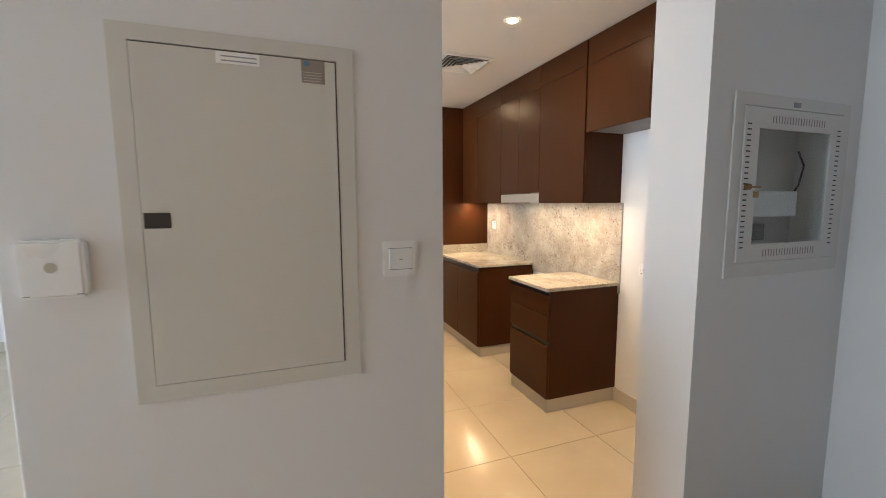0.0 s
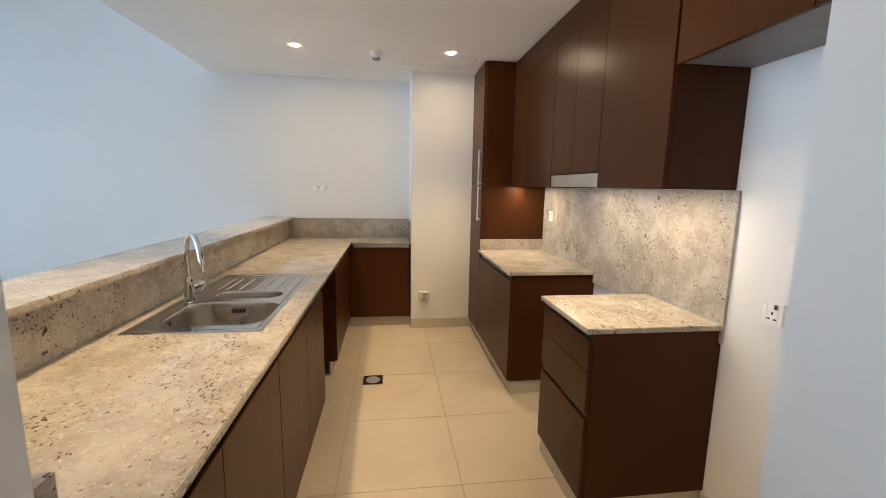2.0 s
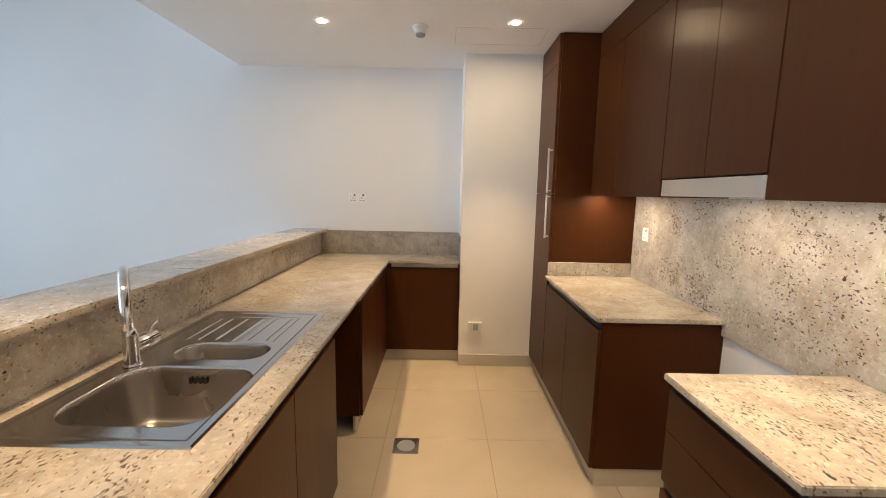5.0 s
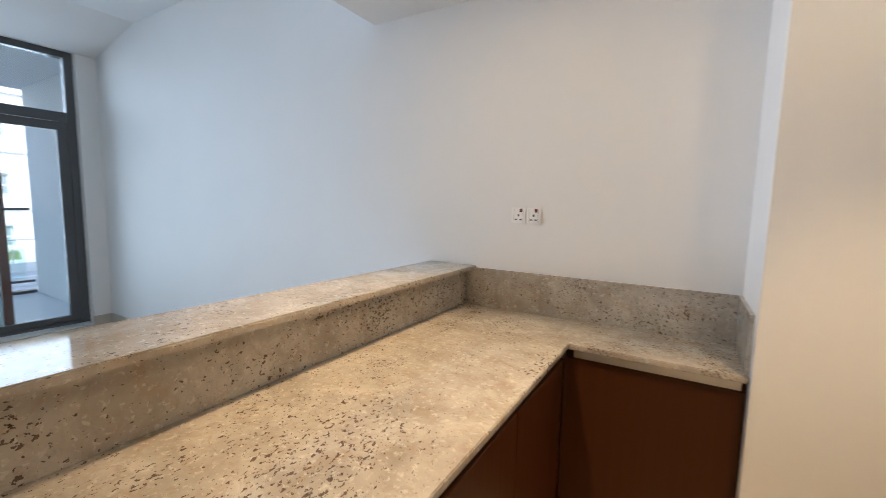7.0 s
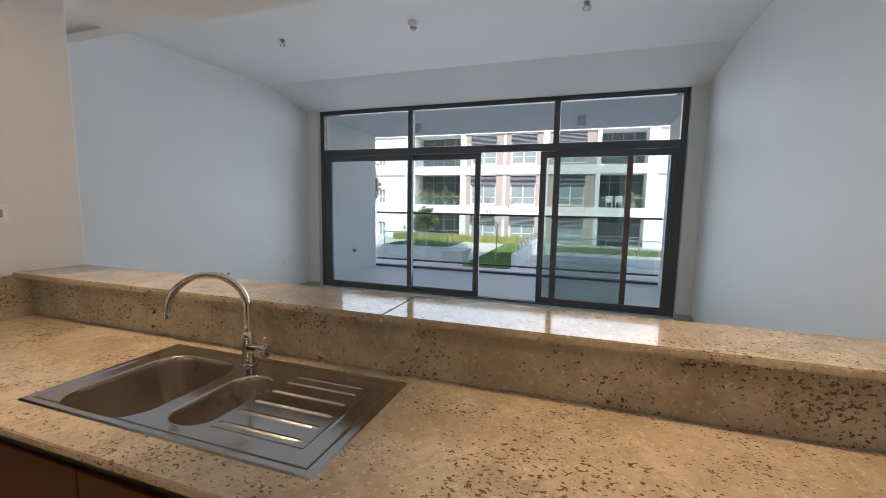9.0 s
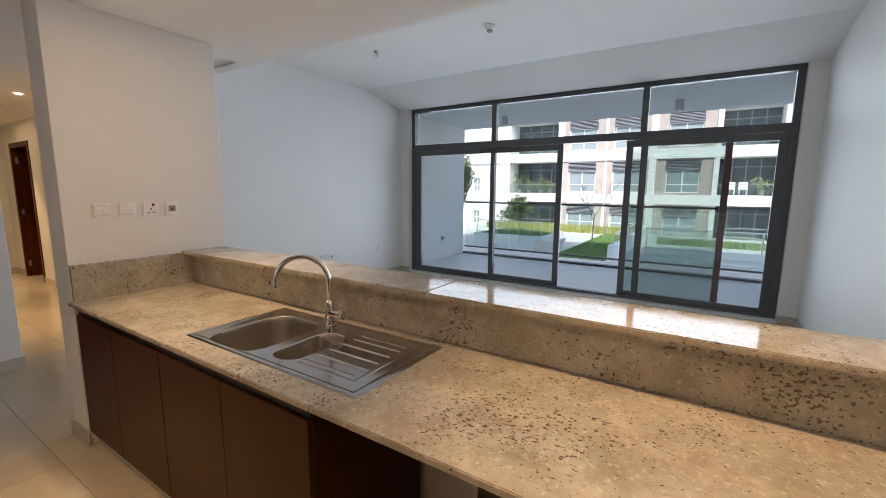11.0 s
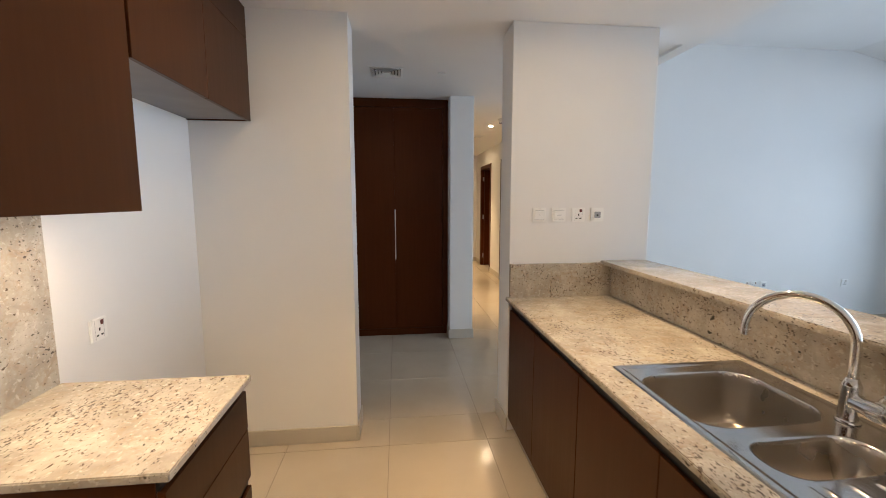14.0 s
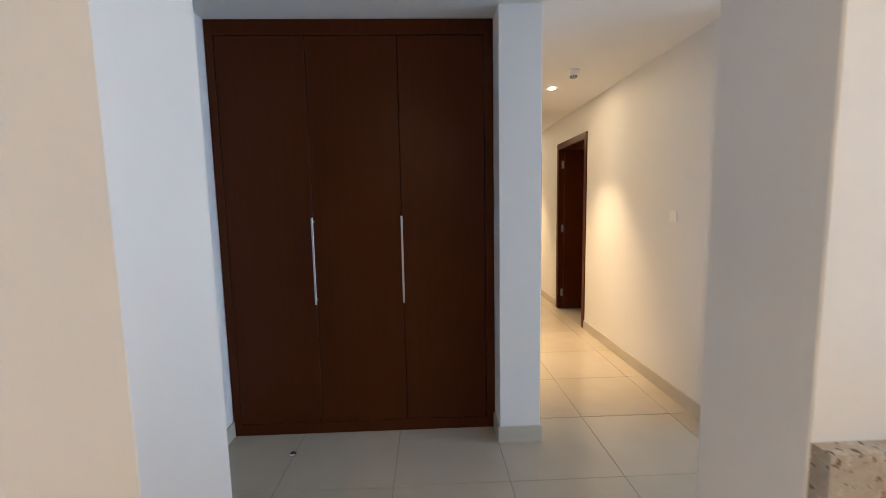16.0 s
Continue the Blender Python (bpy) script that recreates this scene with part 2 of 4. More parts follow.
def cells(bm, xs, ys, z0, z1, skip=()):
    """A slab over a grid of cells, without those in skip: L shapes and cut-outs in one closed mesh."""
    have = {(i, j) for i in range(len(xs) - 1) for j in range(len(ys) - 1)} - set(skip)
    verts = {}

    def v(i, j, k):
        if (i, j, k) not in verts:
            verts[i, j, k] = bm.verts.new((xs[i], ys[j], (z0, z1)[k]))
        return verts[i, j, k]

    for i, j in sorted(have):
        bm.faces.new((v(i, j, 1), v(i + 1, j, 1), v(i + 1, j + 1, 1), v(i, j + 1, 1)))
        bm.faces.new((v(i, j, 0), v(i, j + 1, 0), v(i + 1, j + 1, 0), v(i + 1, j, 0)))
        for di, dj, a, b in ((-1, 0, (i, j + 1), (i, j)), (1, 0, (i + 1, j), (i + 1, j + 1)), (0, -1, (i, j), (i + 1, j)), (0, 1, (i + 1, j + 1), (i, j + 1))):
            if (i + di, j + dj) not in have:
                bm.faces.new((v(*a, 0), v(*b, 0), v(*b, 1), v(*a, 1)))


def soften(bm, width, segments=1):
    bmesh.ops.recalc_face_normals(bm, faces=bm.faces)
    edges = [e for e in bm.edges if len(e.link_faces) == 2 and e.calc_face_angle(0) > 0.9]
    bmesh.ops.bevel(bm, geom=edges, offset=width, segments=segments, affect="EDGES", clamp_overlap=True)


def mesh_of(name, bm, material, bevel=0.0, smooth=False, segments=1):
    if bevel:
        soften(bm, bevel, segments)
    bmesh.ops.recalc_face_normals(bm, faces=bm.faces)
    me = bpy.data.meshes.new(name)
    bm.to_mesh(me)
    bm.free()
    me.materials.append(material)
    if smooth:
        me.polygons.foreach_set("use_smooth", [True] * len(me.polygons))
        me.set_sharp_from_angle(angle=radians(40))
    return me


def part(name, bm, material, parent=None, label="", bevel=0.0, smooth=False, segments=1):
    ob = new(name, mesh_of(name, bm, material, bevel, smooth, segments))
    if parent is not None:
        ob.parent = parent
        ob.matrix_parent_inverse = parent.matrix_world.inverted()
    if label:
        tagged(ob, label)
    return ob


def boxes(*sizes):
    bm = bmesh.new()
    for s in sizes:
        box(bm, *s)
    return bm


def block(name, size, material, parent=None, label="", bevel=0.0, segments=1):
    return part(name, boxes(size), material, parent, label, bevel, False, segments)


def thing(name, at, label, category, group="", kind=""):
    ob = new(name)
    ob.empty_display_size = 0.1
    ob.location = at
    ob.matrix_world = Matrix.Translation(at)
    return tagged(ob, label, category, group, kind)


def structure(name, sizes, material, label, category, bevel=0.0):
    ob = part(name, boxes(*sizes), material, None, "", bevel)
    return tagged(ob, label, category, "", "structure")


# ---- plan ----
XR, XW, XB = 1.846, -5.25, -1.19          # right wall, window wall, bulkhead and corridor wall
YF, YN, YL = 4.717, 0.727, -1.08          # far wall, switch wall, living room's near wall
ZK, ZL, ZH = 2.512, 3.135, 2.530                    # ceilings
YH = 0.492                                # hall side of the two short walls
XP, XA = 0.036, 0.98                      # ends of the two short walls

structure("wall_far", [(XW - 0.35, XR + 0.2, YF, YF + 0.2, 0, 3.4)], WALL, "plain white painted plaster wall behind the counter", "wall")
structure("wall_column", [(0.648, XR, 4.30, YF, 0, ZK)], WALL, "white painted column projecting beside the tall cabinet", "wall")
structure("wall_right", [(XR, XR + 0.2, -2.0, YF, 0, 2.7)], WALL, "white painted wall behind the kitchen cabinets", "wall")
NX0, NX1, NZ0, NZ1 = 1.180, 1.674, 1.262, 1.750      # niche of the network cabinet
bm = bmesh.new()
cells(bm, [XA, NX0, NX1, XR], [0, NZ0, NZ1, ZK], YH, YH + 0.130, {(1, 1)})
cells(bm, [XA, XR], [0, ZK], YH + 0.130, 0.727)
for v in bm.verts:
    v.co = (v.co.x, v.co.z, v.co.y)
tagged(part("wall_pillar", bm, WALL), "short white wall between kitchen and entrance hall", "wall", "", "structure")
structure("wall_switch", [(-0.868, XP, YH, YN, 0, ZK)], WALL, "short white wall carrying switches and the electrical panel", "wall", 0.003)
structure("wall_half", [(-0.835, -0.632, YN, YF, 0, 1.078)], WALL, "low white wall under the granite breakfast bar", "wall")
structure("wall_living", [(XW - 0.35, XB - 0.0005, YL - 0.2, YL, 0, 3.4)], WALL, "white painted side wall of the living room", "wall")
structure("wall_wardrobe_end", [(-0.075, 0.170, -6.55, -1.075, 0, ZH)], WALL, "white painted wall end beside the wardrobe", "wall", 0.003)
structure("wall_wardrobe_back", [(0.170, XR, -2.0, -1.9, 0, ZH)], WALL, "white wall closing the wardrobe niche", "wall")
structure("wall_corridor_end", [(XB - 0.2, -0.075, -6.75, -6.55, 0, ZH)], WALL, "white painted wall at the end of the corridor", "wall")
DOORS = [(-4.27, -3.25), (-6.07, -5.06)]
DT = 2.22
bm = bmesh.new()
cells(bm, [-6.55, -6.07, -5.06, -4.27, -3.25, YL - 0.2], [0, DT, ZK + 0.2], XB - 0.2, XB, {(1, 0), (3, 0)})
for v in bm.verts:
    v.co = (v.co.z, v.co.x, v.co.y)
tagged(part("wall_corridor", bm, WALL), "white corridor wall with two door openings", "wall", "", "structure")
WY0, WY1, WZ0, WZ1 = -0.89, 4.54, 0.03, 2.955
structure("wall_window", [(XW - 0.35, XW, YL, WY0, 0, 3.4), (XW - 0.35, XW, WY1, YF, 0, 3.4), (XW - 0.35, XW, WY0, WY1, WZ1, 3.4), (XW - 0.35, XW, WY0, WY1, -0.2, 0.012)],
          WALL, "white wall with a wide opening to the balcony", "wall")
structure("ceiling", [(XB, XR, YH, YF, ZK, ZK + 0.12), (XB, XR, -6.55, YH, ZH, ZK + 0.12), (XB - 0.1, XB, YL, YF, ZK, ZL + 0.15)], CEIL, "smooth white kitchen and hall ceiling", "ceiling")
structure("ceiling_living", [(XW, XB - 0.1, YL, YF, ZL, ZL + 0.15)], CEIL, "high white living room ceiling", "ceiling")
bm = bmesh.new()
ends = [[bm.verts.new((x, y, z)) for x, z in ((-4.33, ZL + 0.002), (XW + 0.001, 2.940), (XW + 0.001, ZL + 0.002))] for y in (YL + 0.001, YF - 0.001)]
bm.faces.new(ends[0])
bm.faces.new(ends[1][::-1])
for k in range(3):
    bm.faces.new((ends[0][k], ends[0][(k + 1) % 3], ends[1][(k + 1) % 3], ends[1][k]))
tagged(part("ceiling_soffit", bm, CEIL), "white ceiling sloping down to the window head", "ceiling", "", "structure")
structure("ceiling_room", [(-4.2, XB - 0.2, -6.75, YL - 0.2, ZK, ZK + 0.1), (-4.3, -4.2, -6.75, YL - 0.2, 0, ZK), (-4.2, XB - 0.2, -6.85, -6.75, 0, ZK)], CEIL, "plain ceiling and walls of a side room", "ceiling")

# ---- kitchen cabinets ----
CT, CB = 0.885, 0.862                      # worktop top and underside


def front(name, size, parent, mat=None):
    return block(name, size, mat or WOOD, parent, "", 0.0015)


def base_unit(name, x0, x1, y0, y1, face, fronts, label, top=CB - 0.002):
    """A base unit whose fronts look along x: face is the x of the fronts, fronts the y joints."""
    inward = 1 if x1 > face and abs(face - x0) < abs(face - x1) else -1
    u = thing(name, ((x0 + x1) / 2, (y0 + y1) / 2, 0), label, "cabinet", "kitchen base cabinets")
    bx0, bx1 = sorted((face + inward * 0.020, x1 if inward > 0 else x0))
    block("carcass", (bx0, bx1, y0, y1, 0.10, top), WOOD, u, "", 0.001)
    if top < CB - 0.01:
        for e in (y0, y1 - 0.018):
            block("side_panel", (bx0, bx1, e, e + 0.018, top + 0.0005, CB - 0.002), WOOD, u)
        block("front_rail", (bx1 - 0.016, bx1, y0 + 0.0185, y1 - 0.0185, top + 0.0005, CB - 0.002), WOOD, u)
    px0, px1 = sorted((face + inward * 0.045, face + inward * 0.060))
    block("plinth", (px0, px1, y0, y1, 0, 0.10), SKIRT, u, "beige stone plinth", 0.001)
    cx0, cx1 = sorted((face + inward * 0.012, face + inward * 0.019))
    block("handle_channel", (cx0, cx1, y0, y1, 0.80, CB - 0.004), DARK, u, "black recessed handle channel")
    for a, b in zip(fronts, fronts[1:]):
        fx = sorted((face, face + inward * 0.019))
        front("door", (fx[0], fx[1], a + 0.0015, b - 0.0015, 0.105, 0.812), u)
    return u


# peninsula units, a free bay and the corner unit
base_unit("base_cabinet", -0.57, 0.035, 0.757, 1.725, 0.035, (0.757, 1.216, 1.725), "dark veneered base cabinet under the granite counter")
base_unit("base_cabinet", -0.57, 0.035, 1.727, 2.712, 0.035, (1.727, 2.215, 2.712), "dark veneered sink cabinet with two plain doors", 0.68)
base_unit("base_cabinet", -0.57, 0.035, 3.30, 4.36, 0.035, (3.30, 3.83, 4.36), "dark veneered base cabinet beside the empty appliance bay")
cu = thing("corner_cabinet", (0.35, 4.55, 0), "dark veneered shallow corner cabinet with metal top profile", "cabinet", "kitchen base cabinets")
block("carcass", (0.037, 0.646, 4.379, 4.70, 0.10, CB - 0.002), WOOD, cu)
block("door", (0.0365, 0.644, 4.3605, 4.378, 0.105, 0.822), WOOD, cu, "", 0.0015)
block("profile", (0.075, 0.63, 4.352, 4.372, 0.828, 0.858), SATIN, cu, "pale metal profile", 0.001)
block("plinth", (-0.02, 0.646, 4.40, 4.415, 0, 0.10), SKIRT, cu, "beige stone plinth")
ca = thing("drawer_cabinet", (1.55, 2.0, 0), "dark veneered drawer cabinet standing beside the cooker gap", "cabinet", "kitchen base cabinets")
block("carcass", (1.268, XR, 1.752, 2.246, 0.10, CB - 0.002), WOOD, ca, "", 0.001)
block("drawer", (1.247, 1.266, 1.750, 2.248, 0.695, 0.832), WOOD, ca, "", 0.0015)
block("drawer", (1.247, 1.266, 1.750, 2.248, 0.515, 0.692), WOOD, ca, "", 0.0015)
block("drawer", (1.247, 1.266, 1.750, 2.248, 0.105, 0.482), WOOD, ca, "", 0.0015)
block("handle_channel", (1.258, 1.267, 1.752, 2.246, 0.486, 0.512), DARK, ca, "black recessed handle channel")
block("handle_channel", (1.258, 1.267, 1.752, 2.246, 0.835, CB - 0.004), DARK, ca, "black recessed handle channel")
block("plinth", (1.262, XR, 1.762, 2.236, 0, 0.098), SKIRT, ca, "beige stone plinth", 0.001)

cb = thing("base_cabinet", (1.55, 3.35, 0), "dark veneered base cabinet next to the tall cabinet", "cabinet", "kitchen base cabinets")
block("carcass", (1.268, XR, 2.862, 3.838, 0.10, CB - 0.002), WOOD, cb, "", 0.001)
for a, b in ((2.86, 3.35), (3.35, 3.838)):
    block("door", (1.247, 1.266, a + 0.001, b - 0.001, 0.105, 0.815), WOOD, cb, "", 0.0015)
block("handle_channel", (1.258, 1.267, 2.864, 3.836, 0.818, CB - 0.004), DARK, cb, "black recessed handle channel")
block("plinth", (1.280, XR, 2.872, 3.838, 0, 0.098), SKIRT, cb, "beige stone plinth", 0.001)

tc = thing("tall_cabinet", (1.55, 4.07, 0), "dark veneered full-height cabinet with long bar handles", "cabinet")
block("carcass", (1.267, XR, 3.840, 4.298, 0.10, ZK - 0.004), WOOD, tc, "", 0.001)
for z0, z1 in ((0.105, 1.456), (1.460, 2.322), (2.326, ZK - 0.006)):
    block("door", (1.246, 1.265, 3.842, 4.296, z0, z1), WOOD, tc, "", 0.0015)
block("plinth", (1.280, XR, 3.842, 4.296, 0, 0.098), SKIRT, tc, "beige stone plinth")
for z0, z1 in ((1.145, 1.452), (1.464, 1.770)):
    h = part("handle", boxes((1.215, 1.227, 3.870, 3.882, z0, z1), (1.227, 1.247, 3.871, 3.881, z0 + 0.01, z0 + 0.02), (1.227, 1.247, 3.871, 3.881, z1 - 0.02, z1 - 0.01)), SATIN, tc, "satin metal bar handle", 0.001)


# wall units
UB, UT, UX = 1.450, 2.346, 1.516


def wall_unit(y0, y1, z0, z1, doors, face, label):
    u = thing("wall_cabinet", ((face + XR) / 2, (y0 + y1) / 2, z0), label, "cabinet", "kitchen wall cabinets")
    block("carcass", (face + 0.020, XR - 0.001, y0 + 0.0155, y1, z0 + 0.014, ZK - 0.003), WOOD, u, "", 0.001)
    block("side_panel", (face + 0.020, XR - 0.001, y0, y0 + 0.015, z0, ZK - 0.003), WOOD, u, "", 0.001)
    for a, b in zip(doors, doors[1:]):
        block("door", (face, face + 0.019, a + 0.0015, b - 0.0015, z0, z1 - 0.0015), WOOD, u, "", 0.0015)
    block("filler_panel", (face + 0.001, face + 0.019, y0 + 0.0005, y1 - 0.0005, z1 + 0.0015, ZK - 0.004), WOOD, u, "", 0.001)
    return u


wall_unit(2.935, 3.838, UB, UT, (2.935, 3.45, 3.838), UX, "dark veneered wall cabinet beside the tall cabinet")
hood_unit = wall_unit(2.300, 2.933, 1.535, UT, (2.300, 2.617, 2.933), UX, "dark veneered wall cabinet above the slim cooker hood")
wall_unit(1.770, 2.298, UB, UT, (1.770, 2.298), UX, "dark veneered wall cabinet with one plain door")
bridge = wall_unit(0.730, 1.758, 1.915, UT, (0.730, 1.245, 1.758), UX, "dark veneered bridging cabinet above the empty fridge space")
block("base_panel", (UX + 0.021, XR - 0.001, 0.7455, 1.757, 1.921, 1.9285), LAMINATE, bridge, "grey laminate underside")
hood = thing("cooker_hood", (1.68, 2.617, UB), "slim stainless cooker hood set under the wall cabinet", "cooker hood")
block("front_panel", (1.520, 1.545, 2.304, 2.930, 1.455, 1.531), STEEL, hood, "", 0.002)
block("body", (1.546, 1.84, 2.306, 2.928, 1.462, 1.532), SATIN, hood)
block("filter", (1.66, 1.80, 2.34, 2.895, 1.456, 1.461), STEEL, hood)
block("lamp_strip", (1.60, 1.64, 2.41, 2.82, 1.457, 1.461), PLASTIC, hood, "pale lamp strip")
for ux, uy in ((1.58, 3.60), (1.58, 2.02)):
    s = thing("under_cabinet_light", (ux, uy, UB), "slim lit lamp under the wall cabinet", "lamp", "lamps under the cabinets")
    block("housing", (ux - 0.025, ux + 0.025, uy - 0.23, uy + 0.22, UB + 0.006, UB + 0.0138), SATIN, s, "", 0.001)
    block("diffuser", (ux - 0.015, ux + 0.015, uy - 0.22, uy + 0.21, UB + 0.003, UB + 0.0058), STRIPGLOW, s, "glowing diffuser strip")

# ---- granite ----
SX0, SX1, SY0, SY1 = -0.552, -0.046, 1.817, 2.835      # sink plate
bm = bmesh.new()
cells(bm, [-0.6305, SX0 + 0.02, SX1 - 0.02, 0.056, 0.646], [YN + 0.002, SY0 + 0.02, SY1 - 0.02, 4.335, 4.716], CB, CT, {(1, 1), (3, 0), (3, 1), (3, 2)})
tagged(part("worktop", bm, GRANITE, None, "", 0.003, True, 2), "cream speckled granite worktop with a sink cut-out", "worktop")
bm = bmesh.new()
box(bm, -0.855, -0.553, YN + 0.001, 2.740, 1.080, 1.105)
tagged(part("breakfast_bar", bm, GRANITE, None, "", 0.004, True, 2), "polished speckled granite breakfast bar top", "worktop", "bar top slabs")
bm = bmesh.new()
box(bm, -0.855, -0.553, 2.7406, YF - 0.001, 1.080, 1.105)
tagged(part("breakfast_bar", bm, GRANITE, None, "", 0.004, True, 2), "polished speckled granite breakfast bar top", "worktop", "bar top slabs")
tagged(block("bar_upstand", (-0.6285, -0.6150, 0.758, YF - 0.014, CT + 0.0005, 1.0795), GRANITE), "speckled granite upstand between worktop and bar", "upstand")
tagged(part("wall_upstand", boxes((-0.6145, -0.5525, YN + 0.0005, 0.757, CT + 0.0005, 1.0795), (-0.5525, 0.034, YN + 0.0005, 0.757, CT + 0.0005, 1.092)), GRANITE), "speckled granite upstand below the switches", "upstand")
tagged(part("wall_upstand", boxes((-0.6145, -0.5525, YF - 0.0135, YF - 0.0005, CT + 0.0005, 1.0795), (-0.5525, 0.633, YF - 0.0135, YF - 0.0005, CT + 0.0005, 1.092)), GRANITE), "speckled granite upstand along the plain wall", "upstand")
tagged(block("wall_upstand", (0.634, 0.6475, 4.36, YF - 0.0005, CT + 0.0005, 1.092), GRANITE, None, "", 0.001), "short speckled granite upstand against the column", "upstand")
tagged(block("worktop", (1.230, XR - 0.016, 1.738, 2.258, CB, CT), GRANITE, None, "", 0.003, 2), "cream speckled granite top on the drawer cabinet", "worktop")
tagged(block("worktop", (1.230, XR - 0.016, 2.840, 3.839, CB, CT), GRANITE, None, "", 0.003, 2), "cream speckled granite top beside the tall cabinet", "worktop")
tagged(block("splashback", (XR - 0.0145, XR - 0.0005, 1.740, 3.838, 0.802, UB - 0.001), GRANITE, None, "", 0.001), "tall speckled granite splashback behind the cooker gap", "splashback")
tagged(block("wall_upstand", (1.246, XR - 0.0155, 3.826, 3.839, CT + 0.0005, 0.980), GRANITE, None, "", 0.001), "low granite upstand against the tall cabinet side", "upstand")

# ---- wardrobe ----
w = thing("wardrobe", (1.0, -1.5, 0), "tall dark veneered built-in wardrobe with three doors", "wardrobe")
WX0, WX1 = 0.172, 1.842
part("frame", boxes((WX0, WX0 + 0.052, -1.30, -1.250, 0, ZH - 0.003), (WX1 - 0.045, WX1, -1.30, -1.250, 0, ZH - 0.003), (WX0 + 0.0525, WX1 - 0.0455, -1.30, -1.250, 2.440, ZH - 0.003),
                    (WX0 + 0.0525, WX1 - 0.0455, -1.30, -1.250, 0, 0.072)), WARDROBE, w, "", 0.001)
block("body", (WX0 + 0.053, WX1 - 0.046, -1.88, -1.305, 0.0, 2.435), WARDROBE, w)
for a, b in ((0.226, 0.740), (0.740, 1.277), (1.277, 1.796)):
    d = block("door", (a + 0.002, b - 0.002, -1.278, -1.256, 0.075, 2.437), WARDROBE, w, "", 0.0015)
    if b < 1.7:
        hx = b - 0.002
        part("handle", boxes((hx - 0.006, hx + 0.006, -1.226, -1.214, 0.85, 1.383), (hx - 0.005, hx + 0.005, -1.2555, -1.226, 0.87, 0.882), (hx - 0.005, hx + 0.005, -1.2555, -1.226, 1.351, 1.363)), SATIN, d, "slim satin bar handle", 0.001)

# ---- corridor doors ----
for n, (y0, y1) in enumerate(DOORS):
    d = part("door_%d" % (n + 1), boxes((XB - 0.21, XB + 0.012, y0, y0 + 0.07, 0, DT), (XB - 0.21, XB + 0.012, y1 - 0.07, y1, 0, DT), (XB - 0.21, XB + 0.012, y0 + 0.0705, y1 - 0.0705, DT - 0.075, DT)), WARDROBE, None, "", 0.001)
    tagged(d, "dark veneered door frame with its leaf standing open", "door", "", "structure")
    lf = block("leaf", (XB - 0.21 - 0.86, XB - 0.06, y0 + 0.074, y0 + 0.118, 0.006, DT - 0.08), WARDROBE, d, "", 0.0015)
    for z in (0.22, 1.10, 1.95):
        part("hinge", boxes((XB - 0.062, XB - 0.028, y0 + 0.0705, y0 + 0.0735, z - 0.05, z + 0.05)), SATIN, d, "satin metal hinge")

# ---- window ----
WXI, WXO = -5.43, -5.34
win = part("window_1", boxes((WXI, WXO, WY0, WY0 + 0.075, WZ0, WZ1), (WXI, WXO, WY1 - 0.075, WY1, WZ0, WZ1), (WXI, WXO, WY0 + 0.0755, WY1 - 0.0755, WZ1 - 0.065, WZ1),
                             (WXI, WXO, WY0 + 0.0755, WY1 - 0.0755, WZ0, WZ0 + 0.035), (WXI, WXO, WY0 + 0.0755, WY1 - 0.0755, 2.225, 2.325),
                             (WXI, WXO, 0.71, 0.79, 2.3255, WZ1 - 0.0655), (WXI, WXO, 2.905, 2.985, 2.3255, WZ1 - 0.0655)), GREYALU, None, "", 0.002)
tagged(win, "wide grey aluminium window with sliding balcony doors, one open", "window", "", "structure")
for y0, y1 in ((WY0 + 0.076, 0.7095), (0.7905, 2.9045), (2.9855, WY1 - 0.076)):
    p = block("pane", (-5.392, -5.384, y0, y1, 2.326, WZ1 - 0.066), CLEAR, win)
    p.visible_shadow = False


def leaf(y0, y1, x, stile0, stile1, mat0, mat1, pane):
    s = part("sliding_leaf", boxes((x, x + 0.036, y0, y0 + stile0, 0.067, 2.222), (x, x + 0.036, y0 + stile0, y1 - stile1, 0.067, 0.132), (x, x + 0.036, y0 + stile0, y1 - stile1, 2.135, 2.222)), mat0, win, "", 0.0015)
    e = block("stile", (x, x + 0.036, y1 - stile1, y1, 0.067, 2.222), mat1, s, "", 0.0015)
    g = block("pane", (x + 0.014, x + 0.022, y0 + stile0, y1 - stile1, 0.132, 2.135), pane, s)
    g.visible_shadow = False


leaf(WY0 + 0.076, 0.775, -5.385, 0.13, 0.075, GREYALU, GREYALU, CLEAR)
leaf(0.70, 1.87, -5.428, 0.075, 0.085, GREYALU, GREYALU, CLEAR)
leaf(2.74, 3.945, -5.428, 0.085, 0.075, GREYALU, BROWNALU, TINTED)
leaf(2.93, WY1 - 0.076, -5.385, 0.085, 0.09, GREYALU, GREYALU, CLEAR)

# ---- skirtings ----
def skirting(name, size, label="beige stone skirting along the wall"):
    tagged(block(name, size, SKIRT, None, "", 0.002), label, "skirting", "", "structure")


